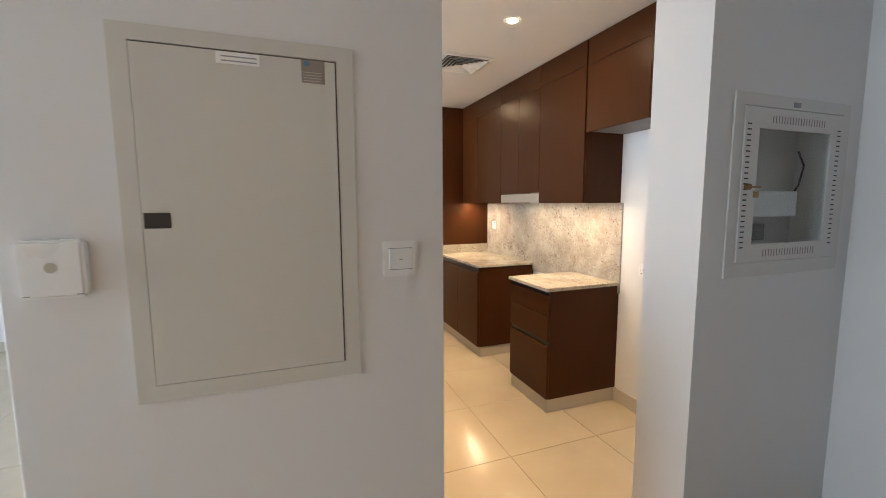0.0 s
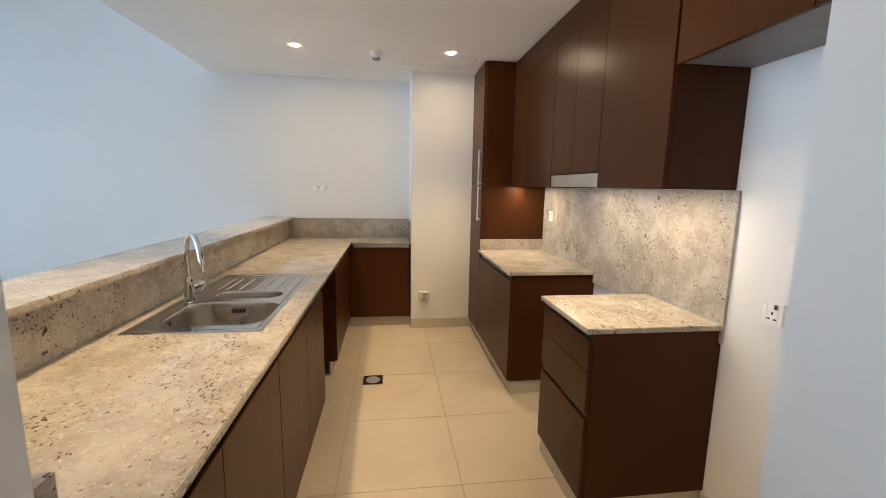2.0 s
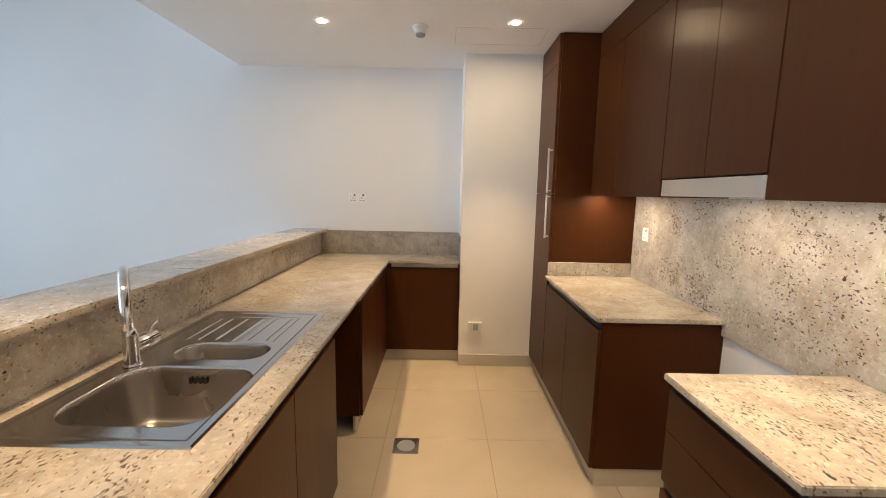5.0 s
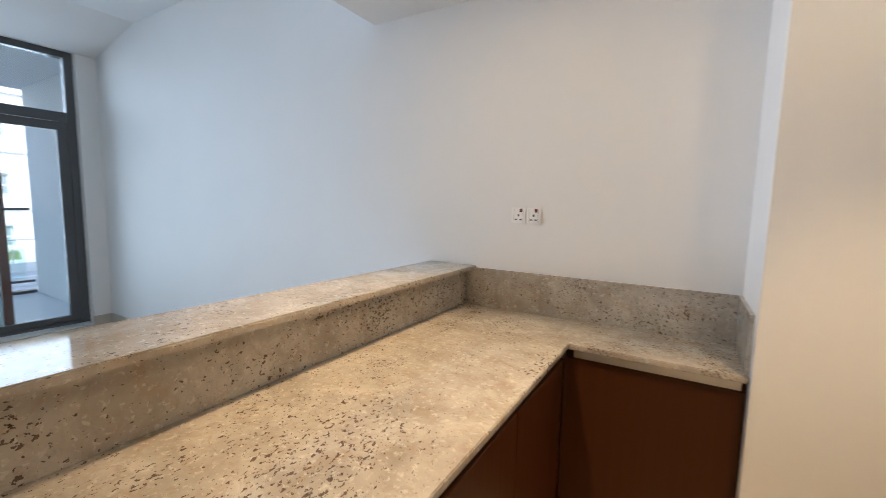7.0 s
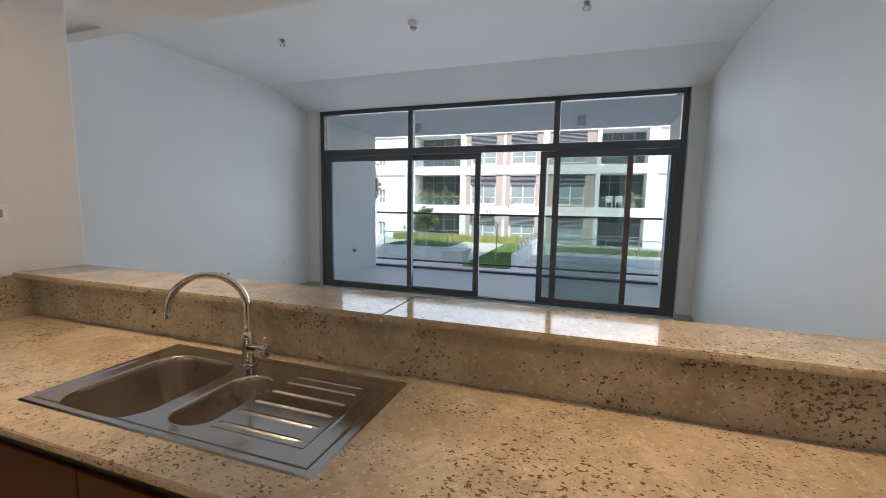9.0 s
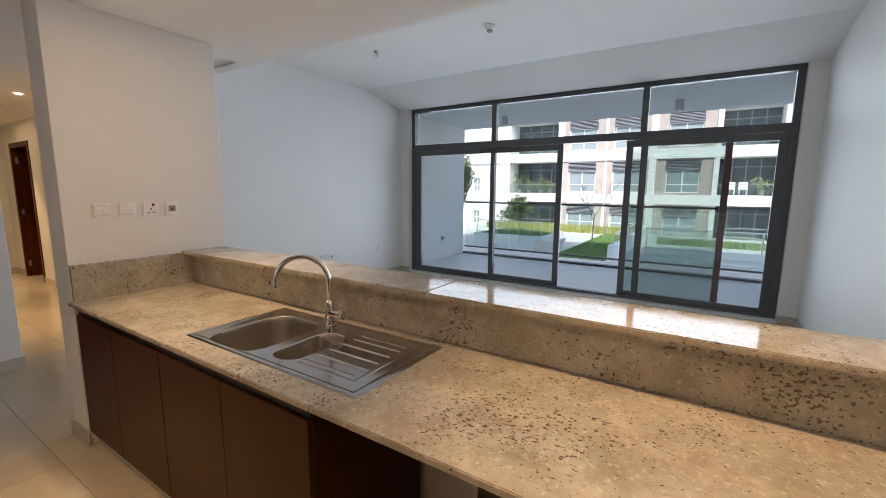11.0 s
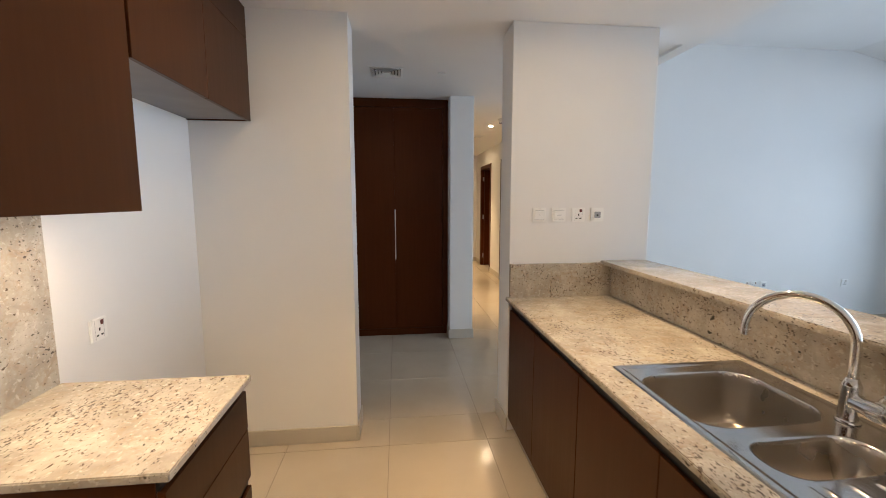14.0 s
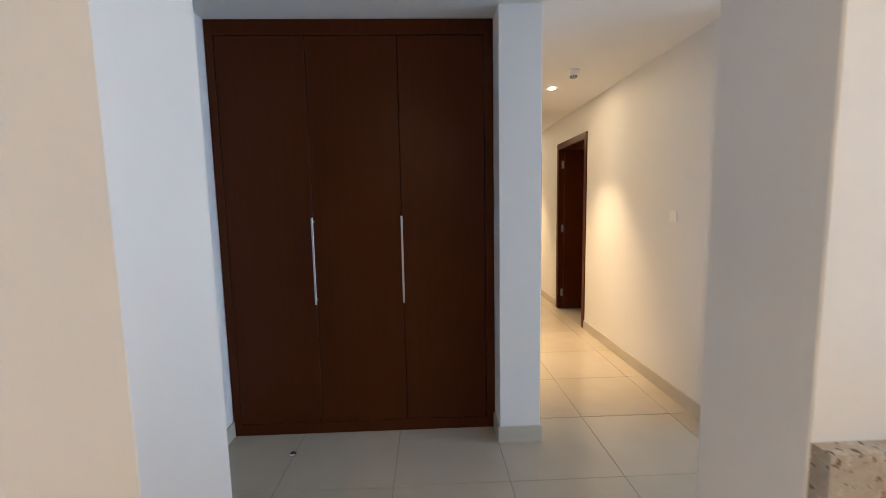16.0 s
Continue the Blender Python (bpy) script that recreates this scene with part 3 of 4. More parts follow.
SK, SH = 0.012, 0.10
for x0, x1, y0, y1 in ((0.648, 1.279, 4.30 - SK, 4.2995), (XR - SK, XR - 0.0005, 0.7275 + SK, 1.750), (XR - SK, XR - 0.0005, 2.258, 2.862), (XA, XR - 0.0005, 0.7275, 0.727 + SK),
                       (XA - SK, XA - 0.0005, YH - SK, 0.727 + SK), (XA, XR - SK, YH - SK, YH - 0.0005), (XR - SK, XR - 0.0005, -1.2495, YH - 0.0005),
                       (XP + 0.0005, XP + SK, YH - SK, 0.752), (-0.868, XP, YH - SK, YH - 0.0005), (-0.075 - SK, -0.0755, -6.54, -1.075 - 0.0005), (-0.075 - SK, 0.170 + SK, -1.0745, -1.075 + SK),
                       (0.1705, 0.170 + SK, -1.2495, -1.0755), (XB + 0.0005, XB + SK, -3.2495, YL), (XB + 0.0005, XB + SK, -5.0595, -4.2705),
                       (XB + 0.0005, XB + SK, -6.54, -6.0705), (XB + SK, -0.075 - SK, -6.5495, -6.55 + SK), (XW + SK, XB + SK, YL + 0.0005, YL + SK), (XW + SK, -0.836, YF - SK, YF - 0.0005),
                       (-0.835 - SK, -0.8355, YN, YF - SK), (XW + 0.0005, XW + SK, YL + 0.0005, WY0), (XW + 0.0005, XW + SK, WY1, YF)):
    skirting("baseboard", (x0, x1, y0, y1, 0.0005, SH))

# ---- sink and tap ----
sink = thing("kitchen_sink", ((SX0 + SX1) / 2, (SY0 + SY1) / 2, CT), "brushed steel one-and-a-half bowl sink with drainer set in granite", "sink")
RIDGES = [-0.460, -0.416, -0.352, -0.284, -0.221, -0.156]


def well(x, y, x0, x1, y0, y1, r, wall, depth, lip=0.009):
    """Depth of a round-cornered bowl at x, y: a rolled lip, a steep wall and a rounded foot."""
    cx, cy, hx, hy = (x0 + x1) / 2, (y0 + y1) / 2, (x1 - x0) / 2 - r, (y1 - y0) / 2 - r
    qx, qy = abs(x - cx) - hx, abs(y - cy) - hy
    d = math.hypot(max(qx, 0), max(qy, 0)) + min(max(qx, qy), 0) - r
    if d >= 0.0:
        return 0.0
    s = min(-d / lip, 1.0)
    z = lip * (1 - math.sqrt(1 - s * s)) * 0.9
    if -d > lip:
        u = min((-d - lip) / wall, 1.0)
        z += (depth - lip) * math.sin(u * math.pi / 2) ** 0.8
    return z + 0.006 * min(max(-d - wall, 0) / 0.08, 1)


def groove(d, width):
    return math.exp(-(d / width) ** 2)


def sink_height(x, y):
    edge = min(x - SX0, SX1 - x, y - SY0, SY1 - y)
    z = CT + 0.005 * min(edge / 0.005, 1.0)
    # rolled rim on the bowl side, a stamped line round the drainer
    inner = min(x - SX0 - 0.026, SX1 - 0.026 - x, y - SY0 - 0.028, SY1 - 0.030 - y)
    z -= 0.0030 / (1 + math.exp(-inner / 0.0022))
    if y > 2.46:
        ring = min(x + 0.474, -0.128 - x, 2.752 - y)
        z += 0.0016 * groove(ring, 0.0035)
    z -= well(x, y, -0.482, -0.066, 1.897, 2.240, 0.095, 0.040, 0.168)
    z -= well(x, y, -0.430, -0.106, 2.290, 2.446, 0.072, 0.034, 0.105)
    for rx in RIDGES:
        if 2.462 < y < 2.728:
            fade = min((y - 2.462) / 0.012, (2.728 - y) / 0.012, 1)
            z += 0.0032 * fade * groove(x - rx, 0.0042)
    return z


bm = bmesh.new()
NX, NY = 210, 420
grid = [[bm.verts.new((x, y, sink_height(x, y))) for y in (SY0 + (SY1 - SY0) * j / NY for j in range(NY + 1))] for x in (SX0 + (SX1 - SX0) * i / NX for i in range(NX + 1))]
for i in range(NX):
    for j in range(NY):
        bm.faces.new((grid[i][j], grid[i + 1][j], grid[i + 1][j + 1], grid[i][j + 1]))
plate = part("plate", bm, STEEL, sink, "", 0, True)
plate.data.materials.append(SHADEDSTEEL)
# faces below the rim get the rougher steel with painted shade
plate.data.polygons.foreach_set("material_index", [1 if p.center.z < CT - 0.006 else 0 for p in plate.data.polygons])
for cx, cy, cz in ((-0.275, 2.066, 0.7145), (-0.272, 2.36, 0.7765)):
    bm = bmesh.new()
    tube(bm, (cx, cy, cz - 0.004), (cx, cy, cz + 0.004), 0.043, 0.040, 32)
    w_ = part("waste", bm, CHROME, sink, "round chrome waste", 0.001, True)
    bm = bmesh.new()
    tube(bm, (cx, cy, cz + 0.004), (cx, cy, cz + 0.008), 0.024, 0.018, 24)
    part("plug", bm, CHROME, w_, "", 0.001, True)
for k in range(4):
    block("overflow_slot", (-0.300 + k * 0.016, -0.293 + k * 0.016, 2.2195, 2.2255, 0.836, 0.856), DARK, sink, "dark overflow slot")

tap = thing("kitchen_tap", (-0.490, 2.240, CT + 0.004), "tall chrome gooseneck mixer tap with side lever", "tap")
TX, TY = -0.490, 2.240
bm = bmesh.new()
tube(bm, (TX, TY, CT + 0.003), (TX, TY, CT + 0.010), 0.028, 0.026, 32)
tube(bm, (TX, TY, CT + 0.010), (TX, TY, CT + 0.105), 0.0225, 0.0215, 32)
tube(bm, (TX, TY, CT + 0.105), (TX, TY, CT + 0.125), 0.0215, 0.0135, 32)
part("body", bm, CHROME, tap, "", 0.0008, True)
dx, dy = 0.149 / 0.248, -0.198 / 0.248
pts = [(TX, TY, CT + 0.12 + 0.09 * k / 6) for k in range(7)]
R = 0.122
pts += [(TX + dx * R * (1 - math.cos(a)), TY + dy * R * (1 - math.cos(a)), CT + 0.21 + R * math.sin(a)) for a in (math.pi * k / 24 for k in range(1, 25))]
pts += [(TX + dx * 2 * R, TY + dy * 2 * R, CT + 0.21 - 0.006), (TX + dx * 2 * R, TY + dy * 2 * R, CT + 0.21 - 0.02)]
bm = bmesh.new()
sweep(bm, pts, 0.0118, 20)
sp = part("spout", bm, CHROME, tap, "", 0, True)
bm = bmesh.new()
tube(bm, (TX + dx * 2 * R, TY + dy * 2 * R, CT + 0.188), (TX + dx * 2 * R, TY + dy * 2 * R, CT + 0.206), 0.0128, 0.0128, 24)
part("aerator", bm, CHROME, sp, "", 0.0008, True)
bm = bmesh.new()
tube(bm, (TX, TY + 0.012, CT + 0.062), (TX + 0.006, TY + 0.054, CT + 0.064), 0.0215, 0.0215, 32)
part("valve", bm, CHROME, tap, "", 0.001, True)
knob = bmesh.new()
tube(knob, (TX + 0.006, TY + 0.0545, CT + 0.064), (TX + 0.012, TY + 0.094, CT + 0.066), 0.0235, 0.0225, 32)
tube(knob, (TX + 0.012, TY + 0.0942, CT + 0.066), (TX + 0.0125, TY + 0.097, CT + 0.0662), 0.019, 0.017, 32)
kn = part("knob", knob, CHROME, tap, "chrome mixer knob with ribbed grip", 0.0008, True)
for k in range(16):
    a = math.tau * k / 16
    c, s_ = 0.0237 * math.cos(a), 0.0237 * math.sin(a)
    rib = bmesh.new()
    tube(rib, (TX + 0.0075 + c, TY + 0.062, CT + 0.0644 + s_), (TX + 0.0112 + c, TY + 0.087, CT + 0.0656 + s_), 0.0016, 0.0016, 6)
    part("rib", rib, SATIN, kn)
bm = bmesh.new()
sweep(bm, [(TX + 0.009, TY + 0.070, CT + 0.086), (TX + 0.013, TY + 0.080, CT + 0.104), (TX + 0.022, TY + 0.094, CT + 0.118)], 0.0042, 12)
part("lever", bm, CHROME, tap, "", 0, True)


# ---- ceiling fittings ----
def downlight(x, y, ZK):
    d = thing("downlight", (x, y, ZK), "small round lit downlight recessed in white ceiling", "ceiling light", "recessed downlights")
    bm = bmesh.new()
    ring = []
    for r, z in ((0.026, ZK - 0.002), (0.046, ZK - 0.006), (0.050, ZK - 0.004), (0.050, ZK - 0.0005)):
        ring.append([bm.verts.new((x + r * math.cos(a), y + r * math.sin(a), z)) for a in (math.tau * k / 32 for k in range(32))])
    for p, q in zip(ring, ring[1:]):
        for k in range(32):
            bm.faces.new((p[k], p[(k + 1) % 32], q[(k + 1) % 32], q[k]))
    part("trim_ring", bm, PLASTIC, d, "", 0, True)
    bm = bmesh.new()
    tube(bm, (x, y, ZK - 0.0035), (x, y, ZK - 0.001), 0.026, 0.026, 32)
    part("lens", bm, LAMPGLOW, d, "glowing round lens")


for dx_, dy_ in DOWNLIGHTS + [(-0.63, -2.72), (-0.63, -5.2)]:
    downlight(dx_, dy_, ZK if dy_ > 0 else ZH)


def detector(x, y, z):
    d = thing("smoke_detector", (x, y, z), "white round smoke detector fixed to the ceiling", "smoke detector", "smoke detectors")
    bm = bmesh.new()
    tube(bm, (x, y, z - 0.018), (x, y, z), 0.050, 0.052, 32)
    part("base", bm, PLASTIC, d, "", 0.003, True)
    bm = bmesh.new()
    tube(bm, (x, y, z - 0.045), (x, y, z - 0.018), 0.030, 0.046, 32)
    part("body", bm, PLASTIC, d, "", 0.002, True)
    bm = bmesh.new()
    for k in range(10):
        a = math.tau * k / 10
        tube(bm, (x + 0.027 * math.cos(a), y + 0.027 * math.sin(a), z - 0.058), (x + 0.027 * math.cos(a), y + 0.027 * math.sin(a), z - 0.045), 0.004, 0.004, 6)
    tube(bm, (x, y, z - 0.062), (x, y, z - 0.057), 0.026, 0.030, 24)
    part("sensor_cage", bm, BLIND, d, "grey sensor cage")


for p in ((0.33, 3.80, ZK), (-0.65, -2.2, ZH), (-3.05, 1.774, ZL)):
    detector(*p)


def diffuser(x, y, half, label, rings, ZK):
    d = thing("ceiling_vent", (x, y, ZK), label, "air vent", "ceiling vents")

    def square(bm, r0, z0, r1, z1, t=0.002):
        for s in range(4):
            c, s_ = math.cos(s * math.pi / 2), math.sin(s * math.pi / 2)
            q = []
            for r, z in ((r0, z0), (r1, z1), (r1, z1 + t), (r0, z0 + t)):
                q.append([bm.verts.new((x + c * r - s_ * e * r, y + s_ * r + c * e * r, z)) for e in (-1, 1)])
            for a, b in zip(q, q[1:] + q[:1]):
                bm.faces.new((a[0], a[1], b[1], b[0]))
            bm.faces.new([v[0] for v in q])
            bm.faces.new([v[1] for v in q][::-1])

    bm = bmesh.new()
    square(bm, half, ZK - 0.006, half * 0.86, ZK - 0.010, 0.004)
    part("frame", bm, PLASTIC, d)
    block("backing", (x - half * 0.85, x + half * 0.85, y - half * 0.85, y + half * 0.85, ZK - 0.0015, ZK - 0.0005), DARK, d, "dark duct opening")
    for k in range(rings):
        r = half * (0.82 - 0.72 * k / rings)
        bm = bmesh.new()
        square(bm, r, ZK - 0.016, max(r - half * 0.11, 0.004), ZK - 0.003, 0.0015)
        part("louvre", bm, PLASTIC, d)


diffuser(0.92, 2.49, 0.195, "square white four-way ceiling air vent", 5, ZK)
diffuser(0.79, -0.37, 0.135, "small square white ceiling air vent", 4, ZH)
diffuser(-0.60, -3.66, 0.12, "small square white ceiling air vent", 4, ZH)
hatch = thing("ceiling_hatch", (0.86, 3.95, ZK), "flush white access hatch in the ceiling", "hatch")
part("seam", boxes((0.56, 0.563, 3.80, 4.10, ZK - 0.001, ZK - 0.0002), (1.16, 1.163, 3.80, 4.10, ZK - 0.001, ZK - 0.0002), (0.563, 1.16, 3.80, 3.803, ZK - 0.001, ZK - 0.0002), (0.563, 1.16, 4.097, 4.10, ZK - 0.001, ZK - 0.0002)), SKIRT, hatch)
tagged(part("ceiling_sensor", boxes((0.30, 0.365, -0.385, -0.335, ZH - 0.012, ZH - 0.0005)), PLASTIC, None, "", 0.004), "tiny white sensor on the hall ceiling", "sensor")
for x, y in ((-3.04, 0.300), (-3.12, 3.291)):
    c = thing("lamp_wire", (x, y, ZL), "bare wire ends hanging from the ceiling", "wiring", "bare lamp wires")
    bm = bmesh.new()
    tube(bm, (x, y, ZL - 0.014), (x, y, ZL), 0.022, 0.026, 16)
    part("cap", bm, BLIND, c, "", 0, True)
    for k, bend in enumerate((-0.03, 0.012, 0.035)):
        bm = bmesh.new()
        sweep(bm, [(x, y, ZL - 0.012), (x + bend * 0.3, y + bend, ZL - 0.04), (x - bend * 0.2, y + bend * 0.6, ZL - 0.066)], 0.003, 8)
        part("wire", bm, (DARK, SKIRT, DARK)[k], c, "", 0, True)


# ---- switches and sockets ----
def plate_on(name, m, label, category, group, kind, w=0.086, h=0.086):
    """A wall plate built in its own plane (x right, z up, y out of the wall) and set at the pose m."""
    u = thing(name, (0, 0, 0), label, category, group)
    block("plate", (-w / 2, w / 2, 0.0005, 0.009, -h / 2, h / 2), PLASTIC, u, "", 0.003, 2)
    if kind in ("switch", "switch2", "spur"):
        block("rocker", (-0.030, 0.030, 0.009, 0.0125, -0.026, 0.026), PLASTIC, u, "", 0.0015)
        for z in (0.0262, -0.0276):
            block("joint", (-0.0305, 0.0305, 0.0088, 0.0096, z, z + 0.0014), BLIND, u, "grey joint line")
        if kind == "switch2":
            block("mark", (-0.014, 0.014, 0.0125, 0.0128, -0.003, -0.001), BLIND, u, "grey marking")
        if kind == "switch":
            block("mark", (-0.004, 0.004, 0.0125, 0.0128, -0.002, 0.0), BLIND, u, "grey marking")
    if kind == "socket":
        block("rocker", (-0.020, -0.006, 0.009, 0.012, 0.016, 0.034), REDPLASTIC, u, "dark red rocker switch", 0.001)
        for x, z, a, b in ((0, 0.000, 0.0035, 0.006), (-0.012, -0.022, 0.006, 0.003), (0.012, -0.022, 0.006, 0.003)):
            block("pin_hole", (x - a, x + a, 0.0088, 0.0094, z - b, z + b), DARK, u)
        for x in (-0.0235, 0.0225):
            block("joint", (x, x + 0.001, 0.0088, 0.0093, -0.036, 0.036), BLIND, u, "grey joint line")
    if kind == "data":
        block("insert", (-0.024, 0.024, 0.009, 0.0115, -0.034, 0.034), PLASTIC, u, "", 0.001)
        block("port", (-0.020, 0.020, 0.0115, 0.0125, -0.020, 0.018), BLIND, u, "grey data port")
        block("opening", (-0.006, 0.006, 0.0124, 0.0130, -0.010, 0.002), DARK, u)
    if kind == "blank":
        block("cover", (-w / 2 + 0.004, w / 2 - 0.004, 0.0092, 0.020, -h / 2 + 0.004, h / 2 - 0.004), BLIND, u, "grey hinged cover", 0.003)
        block("centre", (-0.022, 0.022, 0.0202, 0.022, -0.022, 0.022), DARK, u, "", 0.001)
    u.matrix_world = m
    return u


# kitchen side of the switch wall
for k, (x, kind, lab) in enumerate(((-0.145, "switch", "white single wall switch above the worktop"), (-0.271, "switch2", "white wall switch with grey marking"), (-0.395, "socket", "white switched wall socket"), (-0.517, "data", "white wall plate with grey data port"))):
    plate_on("wall_socket" if kind in ("socket", "data") else "wall_switch", pose(x, YN, 1.394), lab, "socket" if kind in ("socket", "data") else "switch", "plates on the switch wall", kind)
# far wall pair, cabinet wall, splashback, hall, living room
for x in (-0.318, -0.238):
    plate_on("wall_socket", pose(x, YF, 1.388, 0, 0, 180), "white switched wall socket on plain wall", "socket", "pair of sockets", "socket", 0.078, 0.078)
plate_on("wall_socket", pose(XR, 1.535, 1.003, 0, 0, 90), "white switched socket in the fridge space", "socket", "", "socket")
plate_on("wall_switch", pose(XR - 0.0145, 3.655, 1.205, 0, 0, 90), "white cooker switch on granite splashback", "switch", "", "socket", 0.075, 0.086)
plate_on("wall_switch", pose(-0.083, YH, 1.315, 0, 0, 180), "white wide rocker switch beside the electrical panel", "switch", "", "switch", 0.09, 0.09)
for x, z, kind in ((-3.29, 0.50, "socket"), (-3.40, 0.50, "socket"), (-3.52, 0.50, "data"), (-4.59, 0.50, "socket"), (-5.08, 1.357, "switch")):
    plate_on("wall_socket" if kind != "switch" else "wall_switch", pose(x, YL, z), "white plate on the living room wall", "socket", "living room plates", kind)
plate_on("wall_switch", pose(XB, -1.62, 1.33, 0, 0, -90), "white switch on the corridor wall", "switch", "", "plain")
plate_on("balcony_socket", pose(-7.02, YL - 0.2, 0.443), "grey weatherproof socket on balcony wall", "socket", "", "blank", 0.12, 0.08)

outlet = thing("heater_outlet", (0.783, 4.30, 0.348), "pale box-shaped outlet low on the column", "outlet")
block("housing", (0.728, 0.838, 4.262, 4.2995, 0.312, 0.385), PANEL, outlet, "", 0.003)
block("socket_face", (0.765, 0.808, 4.258, 4.2615, 0.322, 0.376), BLIND, outlet, "grey socket face", 0.001)
drain = thing("floor_drain", (0.31, 3.168, 0), "square steel floor drain with a round lid", "drain")
part("frame", boxes((0.237, 0.383, 3.095, 3.241, 0.0005, 0.003)), STEEL, drain, "", 0.001)
bm = bmesh.new()
tube(bm, (0.31, 3.168, 0.003), (0.31, 3.168, 0.006), 0.052, 0.050, 32)
part("lid", bm, SATIN, drain, "pale round lid", 0, True)
stop = thing("door_stop", (1.40, -1.02, 0), "small steel dome door stop on the floor", "door stop")
bm = bmesh.new()
tube(bm, (1.40, -1.02, 0.0005), (1.40, -1.02, 0.016), 0.020, 0.019, 24)
part("dome", bm, CHROME, stop, "", 0.004, True)
bm = bmesh.new()
tube(bm, (1.40, -1.02, 0.016), (1.40, -1.02, 0.020), 0.013, 0.012, 24)
part("pad", bm, DARK, stop, "black rubber pad")

# ---- hall wall boxes ----
ep = thing("electrical_panel", (-0.425, YH, 1.42), "cream enamelled electrical panel with closed flush door", "panel")
PX0, PX1, PZ0, PZ1 = -0.660, -0.190, 1.030, 1.809
part("frame", boxes((PX0, PX0 + 0.034, YH - 0.008, YH - 0.0005, PZ0, PZ1), (PX1 - 0.037, PX1, YH - 0.008, YH - 0.0005, PZ0, PZ1), (PX0 + 0.034, PX1 - 0.037, YH - 0.008, YH - 0.0005, PZ1 - 0.032, PZ1), (PX0 + 0.034, PX1 - 0.037, YH - 0.008, YH - 0.0005, PZ0, PZ0 + 0.036)), PANEL, ep)
block("gap", (PX0 + 0.034, PX1 - 0.037, YH - 0.003, YH - 0.0005, PZ0 + 0.036, PZ1 - 0.032), DARK, ep, "dark gap round the door")
dr = block("door", (PX0 + 0.0352, PX1 - 0.0402, YH - 0.009, YH - 0.0035, PZ0 + 0.0372, PZ1 - 0.0352), PANEL, ep, "", 0.001)
block("latch", (-0.622, -0.574, YH - 0.0115, YH - 0.009, 1.405, 1.437), DARK, dr, "black flush latch", 0.001)
lb = block("label_plate", (-0.472, -0.388, YH - 0.0105, YH - 0.009, 1.748, 1.772), PLASTIC, dr, "white label plate")
for k in range(2):
    block("text_line", (-0.462, -0.393, YH - 0.0109, YH - 0.0105, 1.753 + k * 0.009, 1.7555 + k * 0.009), BLIND, dr, "grey printed line")
block("sticker", (-0.303, -0.253, YH - 0.0100, YH - 0.009, 1.724, 1.774), TAUPE, dr, "grey and blue printed sticker")
for k in range(4):
    block("text_line", (-0.299, -0.259, YH - 0.0104, YH - 0.0100, 1.728 + k * 0.006, 1.7295 + k * 0.006), SKIRT, dr, "pale printed line")
block("mark", (-0.297, -0.285, YH - 0.0104, YH - 0.0100, 1.760, 1.771), BLUEINK, dr, "blue printed patch")
th = thing("router_box", (-0.772, YH, 1.33), "flat white plastic box on the hall wall", "router")
block("casing", (-0.825, -0.720, YH - 0.030, YH - 0.0005, 1.275, 1.388), PLASTIC, th, "", 0.006, 3)
bm = bmesh.new()
tube(bm, (-0.772, YH - 0.0300, 1.335), (-0.772, YH - 0.0306, 1.335), 0.010, 0.010, 24)
part("emblem", bm, SKIRT, th, "faint grey round emblem")
for x in (-0.817, -0.735):
    block("indicator", (x, x + 0.010, YH - 0.0304, YH - 0.0300, 1.281, 1.283), BLIND, th)

gb = thing("network_cabinet", (1.37, YH, 1.5), "pale slotted metal network cabinet with a glazed door", "cabinet")
X0, X1, Z0, Z1 = 1.098, 1.755, 1.179, 1.830
GX0, GX1, GZ0, GZ1 = 1.222, 1.632, 1.299, 1.711


def upright(name, xs, zs, y0, y1, skip, mat, parent, label=""):
    """A slab standing in the wall's plane, with the cells in skip cut out."""
    bm = bmesh.new()
    cells(bm, xs, zs, y0, y1, skip)
    for v in bm.verts:
        v.co = (v.co.x, v.co.z, v.co.y)
    return part(name, bm, mat, parent, label, 0.0008)


upright("flange", [X0, 1.145, 1.711, X1], [Z0, 1.232, 1.787, Z1], YH - 0.008, YH - 0.0005, {(1, 1)}, CASEMETAL, gb)
dr = upright("door", [1.147, GX0, GX1, 1.709], [1.234, GZ0, GZ1, 1.783], YH - 0.013, YH - 0.001, {(1, 1)}, CASEMETAL, gb)
g_ = block("pane", (GX0, GX1, YH - 0.009, YH - 0.006, GZ0, GZ1), CLEAR, dr, "clear glass pane")
g_.visible_shadow = False
for k in range(24):
    z = 1.287 + k * 0.0189
    for x in (1.157, 1.669):
        block("slot", (x, x + 0.021, YH - 0.0134, YH - 0.0128, z, z + 0.0045), DARK, dr)
for k in range(20):
    x = GX0 + 0.065 + k * 0.0155
    for z in (1.732, 1.252):
        block("slot", (x, x + 0.0045, YH - 0.0134, YH - 0.0128, z, z + 0.026), TAUPE, dr)
bm = bmesh.new()
cells(bm, [NX0 + 0.001, NX0 + 0.004, NX1 - 0.004, NX1 - 0.001], [NZ0 + 0.001, NZ0 + 0.004, NZ1 - 0.004, NZ1 - 0.001], YH + 0.001, YH + 0.124, {(1, 1)})
for v in bm.verts:
    v.co = (v.co.x, v.co.z, v.co.y)
part("casing", bm, PANEL, gb, "pale folded metal casing")
block("back_plate", (NX0 + 0.001, NX1 - 0.001, YH + 0.1245, YH + 0.128, NZ0 + 0.001, NZ1 - 0.001), PANEL, gb, "pale back plate")
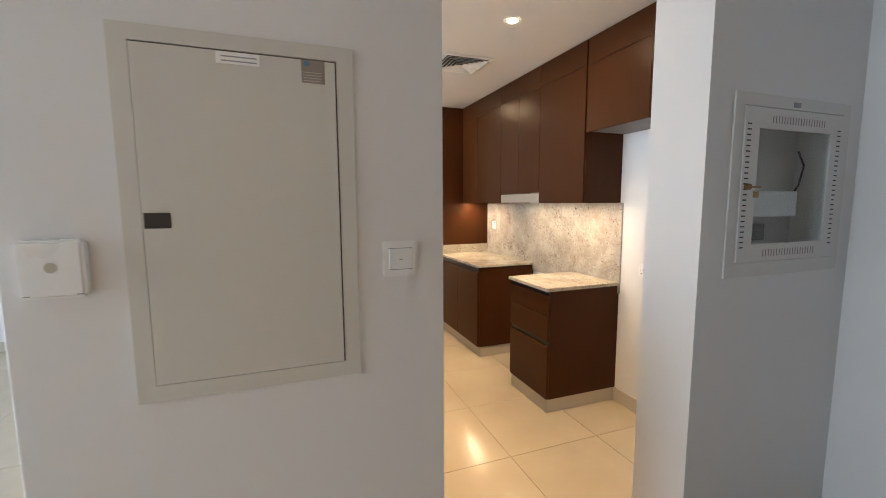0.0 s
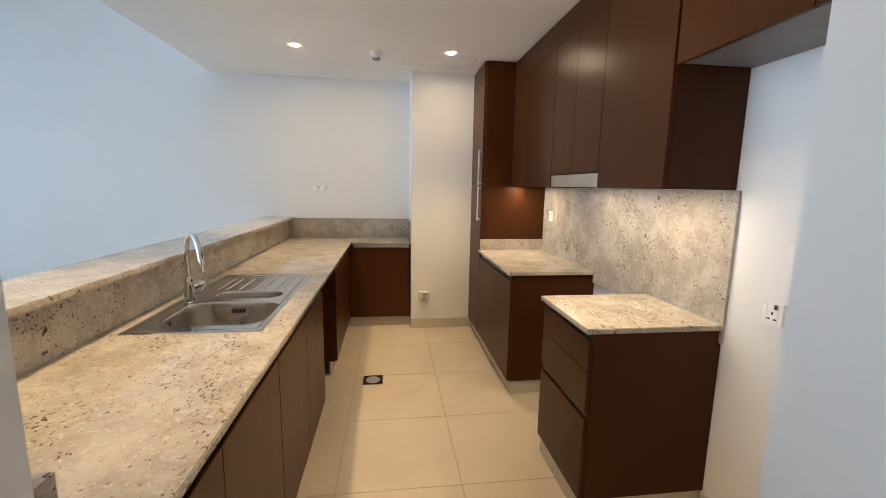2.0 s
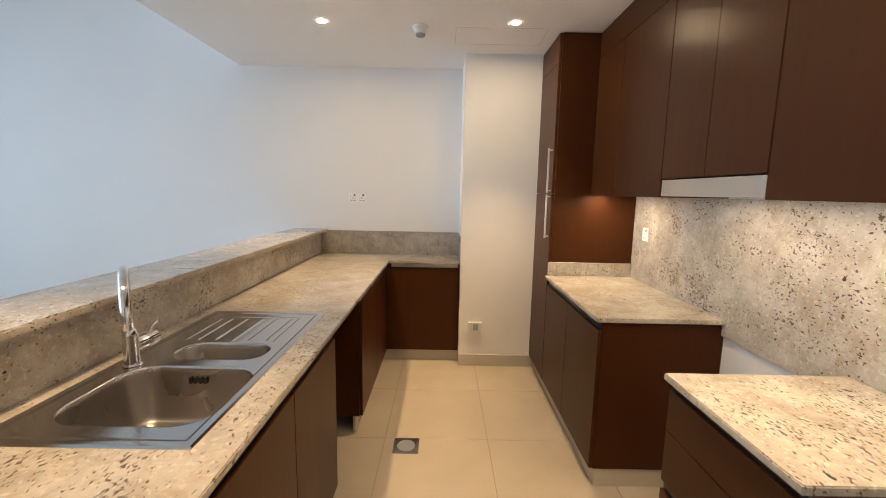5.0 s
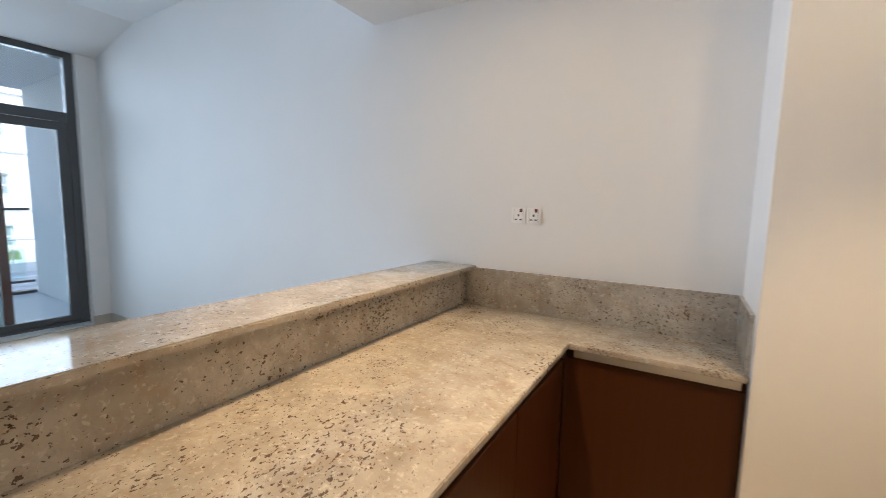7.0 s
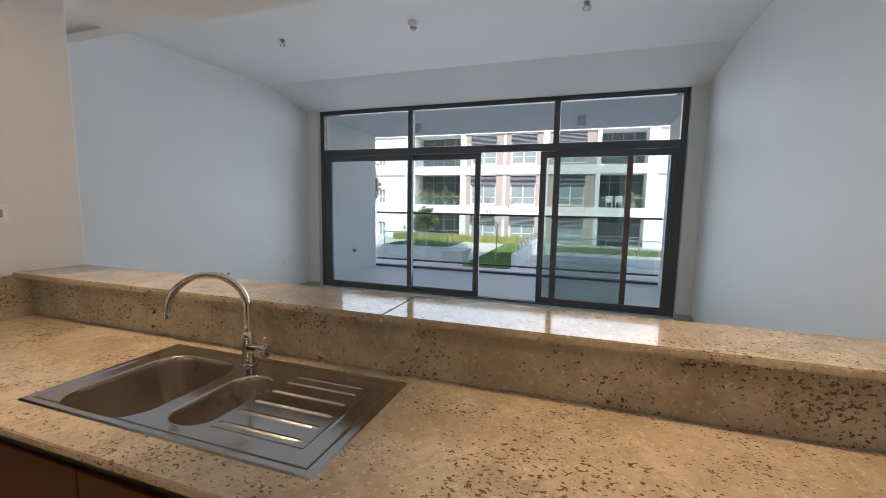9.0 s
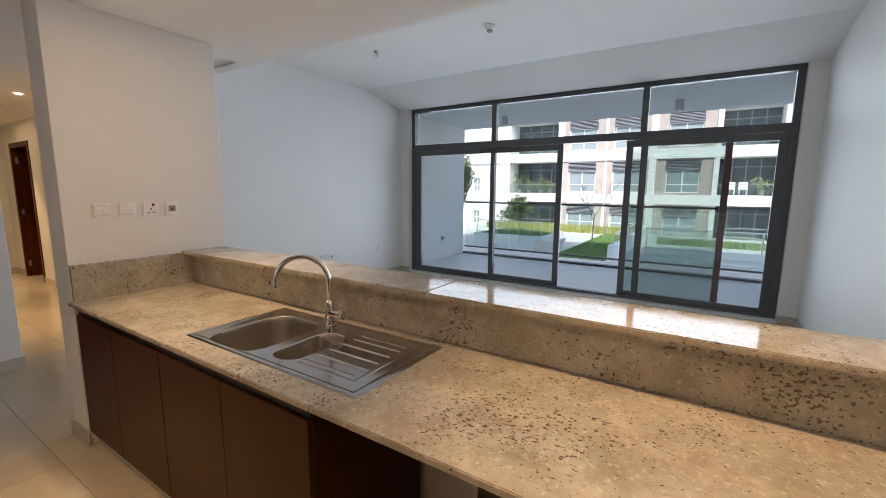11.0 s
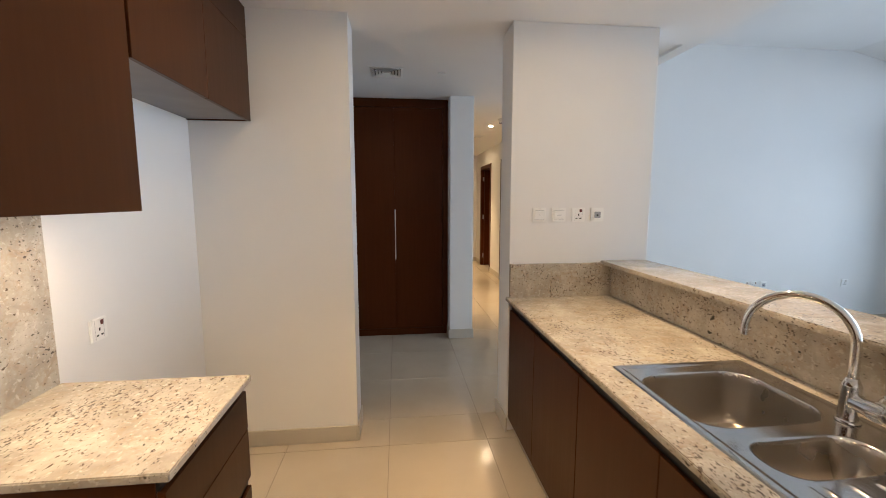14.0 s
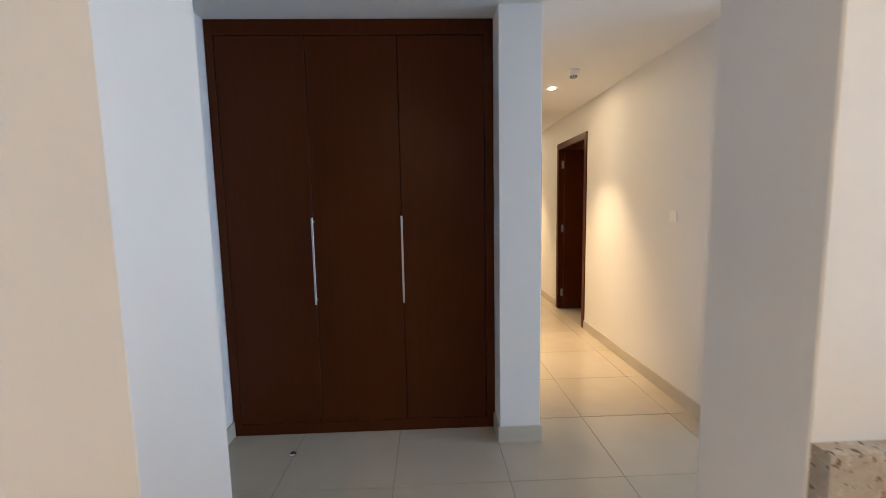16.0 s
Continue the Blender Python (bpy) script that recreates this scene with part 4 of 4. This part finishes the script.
block("patch_panel", (NX0 + 0.02, NX1 - 0.10, YH + 0.050, YH + 0.123, 1.395, 1.495), PLASTIC, gb, "white patch panel", 0.003)
for k in range(4):
    for x in (NX0 + 0.10, NX0 + 0.118):
        block("port", (x, x + 0.010, YH + 0.1225, YH + 0.1243, 1.520 + k * 0.022, 1.534 + k * 0.022), TAUPE, gb)
block("terminal_block", (NX0 + 0.16, NX0 + 0.27, YH + 0.085, YH + 0.124, 1.300, 1.365), LAMINATE, gb, "dark grey terminal block", 0.003)
block("terminal_block", (NX0 + 0.01, NX0 + 0.055, YH + 0.085, YH + 0.124, 1.320, 1.385), BARKBROWN, gb, "brown terminal block", 0.003)
bm = bmesh.new()
sweep(bm, [(NX1 - 0.03, YH + 0.10, 1.66), (NX1 - 0.022, YH + 0.08, 1.60), (NX1 - 0.028, YH + 0.09, 1.52), (NX1 - 0.06, YH + 0.10, 1.47)], 0.004, 8)
part("cable", bm, DARK, gb, "black cable", 0, True)
block("badge", (1.402, 1.442, YH - 0.0095, YH - 0.008, 1.795, 1.813), BLIND, gb, "small grey badge")
bm = bmesh.new()
tube(bm, (1.171, YH - 0.027, 1.506), (1.171, YH - 0.013, 1.506), 0.011, 0.011, 20)
lk = part("lock", bm, BRASS, dr, "aged brass lock", 0, True)
part("key", boxes((1.173, 1.221, YH - 0.033, YH - 0.030, 1.502, 1.508), (1.186, 1.213, YH - 0.031, YH - 0.028, 1.468, 1.490)), BRASS, lk, "hanging key")

# ---- outside ----
G = -1.6
structure("ground", [(-400, 60, -300, 300, G - 0.5, G)], PAVING, "pale paved courtyard ground", "ground")
structure("balcony_floor", [(-8.15, XW - 0.35, YL - 0.25, 4.95, -0.25, -0.02)], BALCFLOOR, "pale grey stone balcony floor", "floor")
structure("balcony_ceiling", [(-8.15, XW - 0.35, YL - 0.35, 4.95, 2.99, 3.4)], RENDERWHITE, "white rendered balcony ceiling", "ceiling")
structure("balcony_wall", [(-7.98, XW - 0.35, YL - 0.35, YL - 0.2, -0.02, 2.989), (-7.98, XW - 0.35, 4.78, 4.95, -0.02, 2.989)], RENDERWHITE, "white rendered balcony side walls", "wall")
structure("building_above", [(-8.15, 12, -30, 30, 3.45, 14), (-8.15, -7.9, -30, YL - 0.36, G, 3.45), (-8.15, -7.9, 4.96, 30, G, 3.45)], RENDERWHITE, "white outer wall of the same building", "building")
bal = thing("balustrade", (-8.05, 1.85, 0), "glass balcony balustrade with dark metal rails", "balustrade")
part("kerb", boxes((-8.12, -7.98, YL - 0.19, 4.77, -0.02, 0.025)), GREYALU, bal, "dark base channel")
part("handrail", boxes((-8.075, -8.02, YL - 0.19, 4.77, 1.225, 1.262)), GREYALU, bal, "dark handrail", 0.004)
part("lower_rail", boxes((-8.065, -8.03, YL - 0.19, 4.77, 0.14, 0.175)), GREYALU, bal, "dark lower rail")
for k in range(5):
    y0 = YL - 0.18 + k * 1.19
    p = block("pane", (-8.052, -8.042, y0 + 0.01, y0 + 1.18, 0.18, 1.224), RAILGLASS, bal)
    p.visible_shadow = False
for x, y in ((-6.91, 3.245), (-6.92, 0.236)):
    c = thing("balcony_lamp", (x, y, 2.99), "white cylinder lamp under the balcony ceiling", "lamp", "balcony lamps")
    bm = bmesh.new()
    tube(bm, (x, y, 2.82), (x, y, 2.989), 0.065, 0.065, 28)
    part("cylinder", bm, SATIN, c, "", 0.002, True)
    bm = bmesh.new()
    tube(bm, (x, y, 2.816), (x, y, 2.82), 0.05, 0.05, 24)
    part("lens", bm, PLASTIC, c)

# apartment building across the courtyard
FX = -33.0
blk = thing("apartment_building", (FX - 4, 0, G), "white and taupe apartment block with balconies and louvred windows", "building")
LEVELS = [-2.65, 0.63, 3.91, 7.19, 10.47]
BAYS = [("recess", -26.0, -19.2), ("plain", -18.6, -11.75), ("recess", -10.83, -6.68), ("wall", -6.29, 0.09), ("taupe", 0.56, 4.09), ("recess", 4.41, 7.64), ("plain", 8.3, 12.0), ("wall", 12.5, 18.9), ("recess", 19.3, 23.2)]
part("core", boxes((FX - 9, FX - 2.3, -28, 26, G, 14.2)), RENDERWHITE, blk)
for z in LEVELS[1:]:
    block("slab", (FX - 2.3, FX + 0.05, -28, 26, z, z + 0.72), RENDERWHITE, blk)
edges = []
for (k0, a0, b0), (k1, a1, b1) in zip(BAYS, BAYS[1:]):
    edges.append((b0, a1))
for a, b in edges:
    for z0, z1 in zip(LEVELS, LEVELS[1:]):
        block("pier", (FX - 2.3, FX + 0.03, a, b, max(z0 + 0.72, G), z1), RENDERWHITE, blk)


def facing_slab(name, ys, zs, x0, x1, skip, mat, parent):
    """A slab standing across x, with the cells in skip cut out."""
    bm = bmesh.new()
    cells(bm, ys, zs, x0, x1, skip)
    for v in bm.verts:
        v.co = (v.co.z, v.co.x, v.co.y)
    return part(name, bm, mat, parent)


def far_window(y0, y1, z0, z1, louvre, x):
    mid = (y0 + y1) / 2
    wdw = facing_slab("window", [y0, y0 + 0.07, mid - 0.04, mid + 0.04, y1 - 0.07, y1], [z0, z0 + 0.07, z0 + 0.55, z0 + 0.61, z1 - 0.07, z1], x, x + 0.06, {(1, 1), (3, 1), (1, 3), (3, 3)}, PLASTIC, blk)
    part("pane", boxes((x + 0.01, x + 0.025, y0 + 0.07, y1 - 0.07, z0 + 0.07, z1 - 0.07)), SKYSHEENGLASS, wdw)
    if louvre:
        for k in range(6):
            z = z1 + 0.03 + k * 0.10
            block("slat", (x, x + 0.30, y0 - 0.05, y1 + 0.05, z, z + 0.04), BLIND, wdw)


for kind, a, b in BAYS:
    for z0, z1 in zip(LEVELS, LEVELS[1:]):
        f0 = max(z0 + 0.72, G)
        if kind == "recess":
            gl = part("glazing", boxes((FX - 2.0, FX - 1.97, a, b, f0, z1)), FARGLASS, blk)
            part("frame", boxes(*[(FX - 1.97, FX - 1.90, a + (b - a) * k / 4 - 0.035, a + (b - a) * k / 4 + 0.035, f0, z1) for k in range(5)], (FX - 1.96, FX - 1.91, a, b, z1 - 0.62, z1 - 0.55)), BLIND, gl)
            part("balcony_glass", boxes((FX - 0.10, FX - 0.08, a, b, f0, f0 + 0.72)), RAILGLASS, blk)
            part("balcony_rail", boxes((FX - 0.12, FX - 0.06, a, b, f0 + 0.72, f0 + 0.77)), BLIND, blk)
        else:
            spans = {"wall": ((a + 0.51, a + 2.64), (a + 3.86, a + 5.88)), "taupe": ((a + 0.66, a + 2.78),), "plain": ((a + 4.05, a + 4.80),) if a < 0 else ((a + 1.2, a + 1.9),)}[kind]
            m = RENDERBROWN if kind == "taupe" else RENDERWHITE
            zb, zt = (f0 + 0.12, z1 - 0.12) if kind != "plain" else (f0 + 0.10, f0 + 1.35)
            ys = [a] + [e for span in spans for e in span] + [b]
            facing_slab("wall", ys, [f0, zb, zt, z1], FX - 0.4, FX - 0.12, {(2 * k + 1, 1) for k in range(len(spans))}, m, blk)
            if kind == "wall":
                for s0, s1 in spans:
                    for p0, p1 in ((s1 + 0.02, s1 + 0.60), (s0 - 0.40, s0 - 0.02)):
                        block("taupe_panel", (FX - 0.119, FX - 0.10, p0, p1, f0, z1), RENDERBROWN, blk, "taupe render panel beside window")
            for s0, s1 in spans:
                far_window(s0 + 0.01, s1 - 0.01, zb + 0.01, (zt - 0.66) if kind != "plain" else zt - 0.01, kind != "plain", FX - 0.36)

# ---- courtyard garden ----

def blades(name, label, category, x0, x1, y0, y1, z, count, h, mat, kind="stuff"):
    rng = random.Random(len(name) * 7 + int(abs(x0) * 10))
    verts, faces = [], []
    for _ in range(count):
        x, y, a = rng.uniform(x0, x1), rng.uniform(y0, y1), rng.uniform(0, math.tau)
        hh, wd = h * rng.uniform(0.6, 1.2), 0.03
        n = len(verts)
        verts += [(x - wd * math.cos(a), y - wd * math.sin(a), z), (x + wd * math.cos(a), y + wd * math.sin(a), z), (x + rng.uniform(-0.04, 0.04), y + rng.uniform(-0.04, 0.04), z + hh)]
        faces.append((n, n + 1, n + 2))
    me = bpy.data.meshes.new(name)
    me.from_pydata(verts, [], faces)
    me.materials.append(mat)
    return tagged(new(name, me), label, category, "", kind)


def leaf_material(name, a, c):
    m, nt, b = node_material(name, 0.55)
    g = nt.nodes.new("ShaderNodeNewGeometry")
    nt.links.new(ramp(nt, g.outputs["Random Per Island"], [(0.0, a), (1.0, c)]), b.inputs["Base Color"])
    return m


LEAF = leaf_material("green_leaves", (0.17, 0.23, 0.09), (0.36, 0.43, 0.20))
HEDGE = leaf_material("yellow_green_leaves", (0.30, 0.30, 0.08), (0.48, 0.46, 0.16))
GRASS = leaf_material("grass_blades", (0.14, 0.25, 0.06), (0.24, 0.38, 0.11))
LAWN = paint("lawn_soil", (0.15, 0.25, 0.07), (0.21, 0.32, 0.10), 0.9, 0.5)
BARK = paint("grey_bark", (0.30, 0.26, 0.22), (0.42, 0.37, 0.32), 0.9, 0.6)


def crown(rng, centre, size, count, leaf_size):
    verts, faces = [], []
    clumps = [(Vector((rng.gauss(0, 0.45), rng.gauss(0, 0.45), rng.gauss(0, 0.40))), rng.uniform(0.2, 0.42)) for _ in range(14)]
    for _ in range(count):
        c, r = rng.choice(clumps)
        p = c + Vector((rng.gauss(0, r), rng.gauss(0, r), rng.gauss(0, r * 0.8))) * 0.7
        p = Vector(centre) + Vector((p.x * size[0], p.y * size[1], p.z * size[2]))
        a = Vector((rng.gauss(0, 1), rng.gauss(0, 1), rng.gauss(0, 1))).normalized()
        b = a.orthogonal().normalized()
        n, s = len(verts), leaf_size * rng.uniform(0.6, 1.3)
        verts += [tuple(p - a * s), tuple(p + b * s * 0.45), tuple(p + a * s), tuple(p - b * s * 0.45)]
        faces.append((n, n + 1, n + 2, n + 3))
    me = bpy.data.meshes.new("crown")
    me.from_pydata(verts, [], faces)
    me.materials.append(LEAF)
    return me


def tree(x, y, z, height, leafy, seed, label, spread=0.34):
    rng = random.Random(seed)
    t = thing("tree", (x, y, z), label, "tree", "courtyard trees")
    bm = bmesh.new()
    tips = []

    def limb(p, d, length, r, depth):
        q = p + d * length
        tube(bm, p, q, r, r * 0.62, 8)
        if depth == 0:
            tips.append(q)
            return
        for k in range(3 if depth > 1 else 4):
            turn = Vector((rng.gauss(0, 0.5), rng.gauss(0, 0.5), rng.uniform(0.1, 0.5)))
            limb(p + d * length * rng.uniform(0.75, 1.0), (d + turn).normalized(), length * rng.uniform(0.5, 0.75), r * 0.55, depth - 1)

    limb(Vector((x, y, z)), Vector((0.02, 0.03, 1)).normalized(), height * 0.38, height * (0.016 if leafy else 0.0085), 3)
    part("trunk", bm, BARK, t)
    if leafy:
        c = new("crown", crown(rng, (x, y, z + height * 0.68), (height * spread, height * spread, height * 0.30), 2600, 0.11))
        c.parent = t
        c.matrix_parent_inverse = t.matrix_world.inverted()


structure("lawn", [(-30.5, -18.6, -2.2, 0.1, G, G + 0.05)], LAWN, "bright green lawn strip in the courtyard", "lawn")
blades("grass", "short bright green grass on the lawn", "grass", -30.5, -18.6, -2.2, 0.1, G + 0.05, 9000, 0.07, GRASS)
structure("path_wall", [(-31, -18.4, 0.25, 0.5, G, G + 0.75)], RENDERWHITE, "low white wall beside the lawn", "wall")
structure("terrace_wall", [(-22.6, -22.3, 1.3, 26, G, G + 0.35), (-19.0, -18.7, 1.3, 26, G - 0.2, G + 0.3)], RENDERWHITE, "low white terrace walls", "wall")
structure("planter_wall", [(-25.5, -21.6, -8.2, -8.0, G, G + 0.55), (-21.8, -21.6, -8.0, -4.0, G, G + 0.55), (-25.5, -21.6, -4.0, -3.8, G, G + 0.55)], RENDERWHITE, "white raised planter walls", "wall")
structure("planter_soil", [(-25.5, -21.8, -8.0, -4.0, G, G + 0.45)], LAWN, "planted soil in the raised bed", "soil")
blades("planter_grass", "dense green planting in the raised bed", "plants", -25.4, -21.9, -7.9, -4.1, G + 0.45, 3000, 0.2, LEAF)
blades("hedge", "low clipped hedge before the far building", "hedge", -31.6, -31.0, -12, -0.5, G, 7000, 0.6, HEDGE)
blades("hedge", "low clipped hedge along the terrace", "hedge", -27.6, -27.0, 1.5, 9.0, G, 4000, 0.4, LEAF)


def glass_fence(x0, y0, x1, y1, h, label):
    f = thing("glass_fence", ((x0 + x1) / 2, (y0 + y1) / 2, G), label, "fence", "courtyard glass fences")
    a, b = Vector((x0, y0, G)), Vector((x1, y1, G))
    n = max(1, round((b - a).length / 1.6))
    u = (b - a).normalized()
    side = Vector((-u.y, u.x, 0))
    for k in range(n + 1):
        bm = bmesh.new()
        p = a + (b - a) * k / n
        tube(bm, p, p + Vector((0, 0, h)), 0.03, 0.03, 8)
        part("post", bm, SATIN, f)
        if k < n:
            q = a + (b - a) * (k + 1) / n
            bm = bmesh.new()
            c0, c1 = p + u * 0.06, q - u * 0.06
            vs = [bm.verts.new(c + side * s * 0.008 + Vector((0, 0, z))) for c in (c0, c1) for s in (-1, 1) for z in (0.12, h - 0.06)]
            for q_ in ((0, 1, 3, 2), (4, 6, 7, 5), (0, 4, 5, 1), (2, 3, 7, 6), (0, 2, 6, 4), (1, 5, 7, 3)):
                bm.faces.new([vs[i] for i in q_])
            part("pane", bm, RAILGLASS, f)
    bm = bmesh.new()
    tube(bm, a + Vector((0, 0, h)), b + Vector((0, 0, h)), 0.03, 0.03, 8)
    part("rail", bm, SATIN, f)


glass_fence(-21.6, -8.0, -21.6, -3.9, 1.35, "glass fence with steel posts round the planter")
glass_fence(-22.4, 1.4, -22.4, 14.0, 1.3, "glass fence with steel posts on the terrace")
glass_fence(-18.9, 0.4, -29.0, 0.4, 1.25, "glass fence with steel posts beside the lawn")
tree(-21.4, -1.1, G, 5.2, False, 3, "slender bare-branched young tree on the lawn")
tree(-27.0, -1.6, G, 4.6, False, 8, "slender bare-branched young tree on the lawn")
tree(-23.5, -6.0, G + 0.4, 2.15, True, 5, "small leafy green tree in the raised bed", 0.5)
tree(-20.5, -8.6, G, 5.6, True, 11, "tall narrow leafy plant by the white wall", 0.10)
for k, (y, h) in enumerate(((-10.2, 1.1), (-9.3, 0.8), (-8.2, 0.9), (-7.4, 0.7), (6.9, 0.9))):
    pp = thing("potted_plant", (FX - 0.7, y, 1.355), "green potted plant on a far balcony", "plant", "balcony plants")
    bm = bmesh.new()
    tube(bm, (FX - 0.7, y, 1.355), (FX - 0.7, y, 1.70), 0.14, 0.19, 14)
    part("pot", bm, BARK, pp)
    c = new("foliage", crown(random.Random(20 + k), (FX - 0.7, y, 1.72 + h * 0.4), (0.55, 0.55, h * 0.6), 260, 0.10))
    c.parent = pp
    c.matrix_parent_inverse = pp.matrix_world.inverted()
for y in (5.2, 5.9):
    ch = thing("balcony_chair", (FX - 0.9, y, 1.355), "pale chair on a far balcony", "chair", "balcony chairs")
    part("seat", boxes((FX - 1.15, FX - 0.65, y - 0.25, y + 0.25, 1.75, 1.82)), PLASTIC, ch)
    part("backrest", boxes((FX - 1.15, FX - 1.10, y - 0.25, y + 0.25, 1.82, 2.25)), PLASTIC, ch)
    for lx in (FX - 1.13, FX - 0.69):
        for ly in (y - 0.23, y + 0.19):
            block("leg", (lx, lx + 0.04, ly, ly + 0.04, 1.355, 1.75), PLASTIC, ch)
st = thing("garden_steps", (-20.0, -3.0, G), "short flight of pale stone garden steps", "steps")
for k in range(4):
    block("step", (-20.6 - k * 0.3, -19.6, -3.6, -2.5, G + k * 0.15, G + (k + 1) * 0.15), PAVING, st)

# ---- floor ----
base = structure("floor", [(XW - 0.35, XR, -6.75, YF, -0.2, -0.003)], GROUT, "tiled floor in large beige porcelain tiles", "floor")
P, J, TH = 0.6085, 0.003, 0.010
tile_cache = {}


def tile(x0, x1, y0, y1):
    key = (round(x1 - x0, 3), round(y1 - y0, 3))
    if key not in tile_cache:
        bm = boxes((-key[0] / 2, key[0] / 2, -key[1] / 2, key[1] / 2, -TH, 0))
        tile_cache[key] = mesh_of("tile", bm, TILE, 0.001)
    ob = new("tile", tile_cache[key])
    ob.location = ((x0 + x1) / 2, (y0 + y1) / 2, 0)
    ob.parent = base


def lay(x0, x1, y0, y1, ox, oy):
    i0, i1 = math.floor((x0 - ox) / P), math.ceil((x1 - ox) / P)
    j0, j1 = math.floor((y0 - oy) / P), math.ceil((y1 - oy) / P)
    for i in range(i0, i1):
        for j in range(j0, j1):
            a, b = max(ox + i * P, x0) + J / 2, min(ox + i * P + P, x1) - J / 2
            c, d = max(oy + j * P, y0) + J / 2, min(oy + j * P + P, y1) - J / 2
            if b - a > 0.02 and d - c > 0.02:
                tile(a, b, c, d)


lay(-0.575, XR, 0.81, YF, 0.787, 3.243)
lay(-0.835, XR, 0.50, 0.81, 0.787, 0.50)
lay(XB, XR, -1.33, 0.50, 0.787, 0.50)
lay(XB, -0.075, -6.55, -1.33, 0.787, 0.50)
lay(XW, XB, YL, 0.50, 0.787, 0.50)
lay(XW, -0.835, 0.50, YF, 0.787, 0.50)
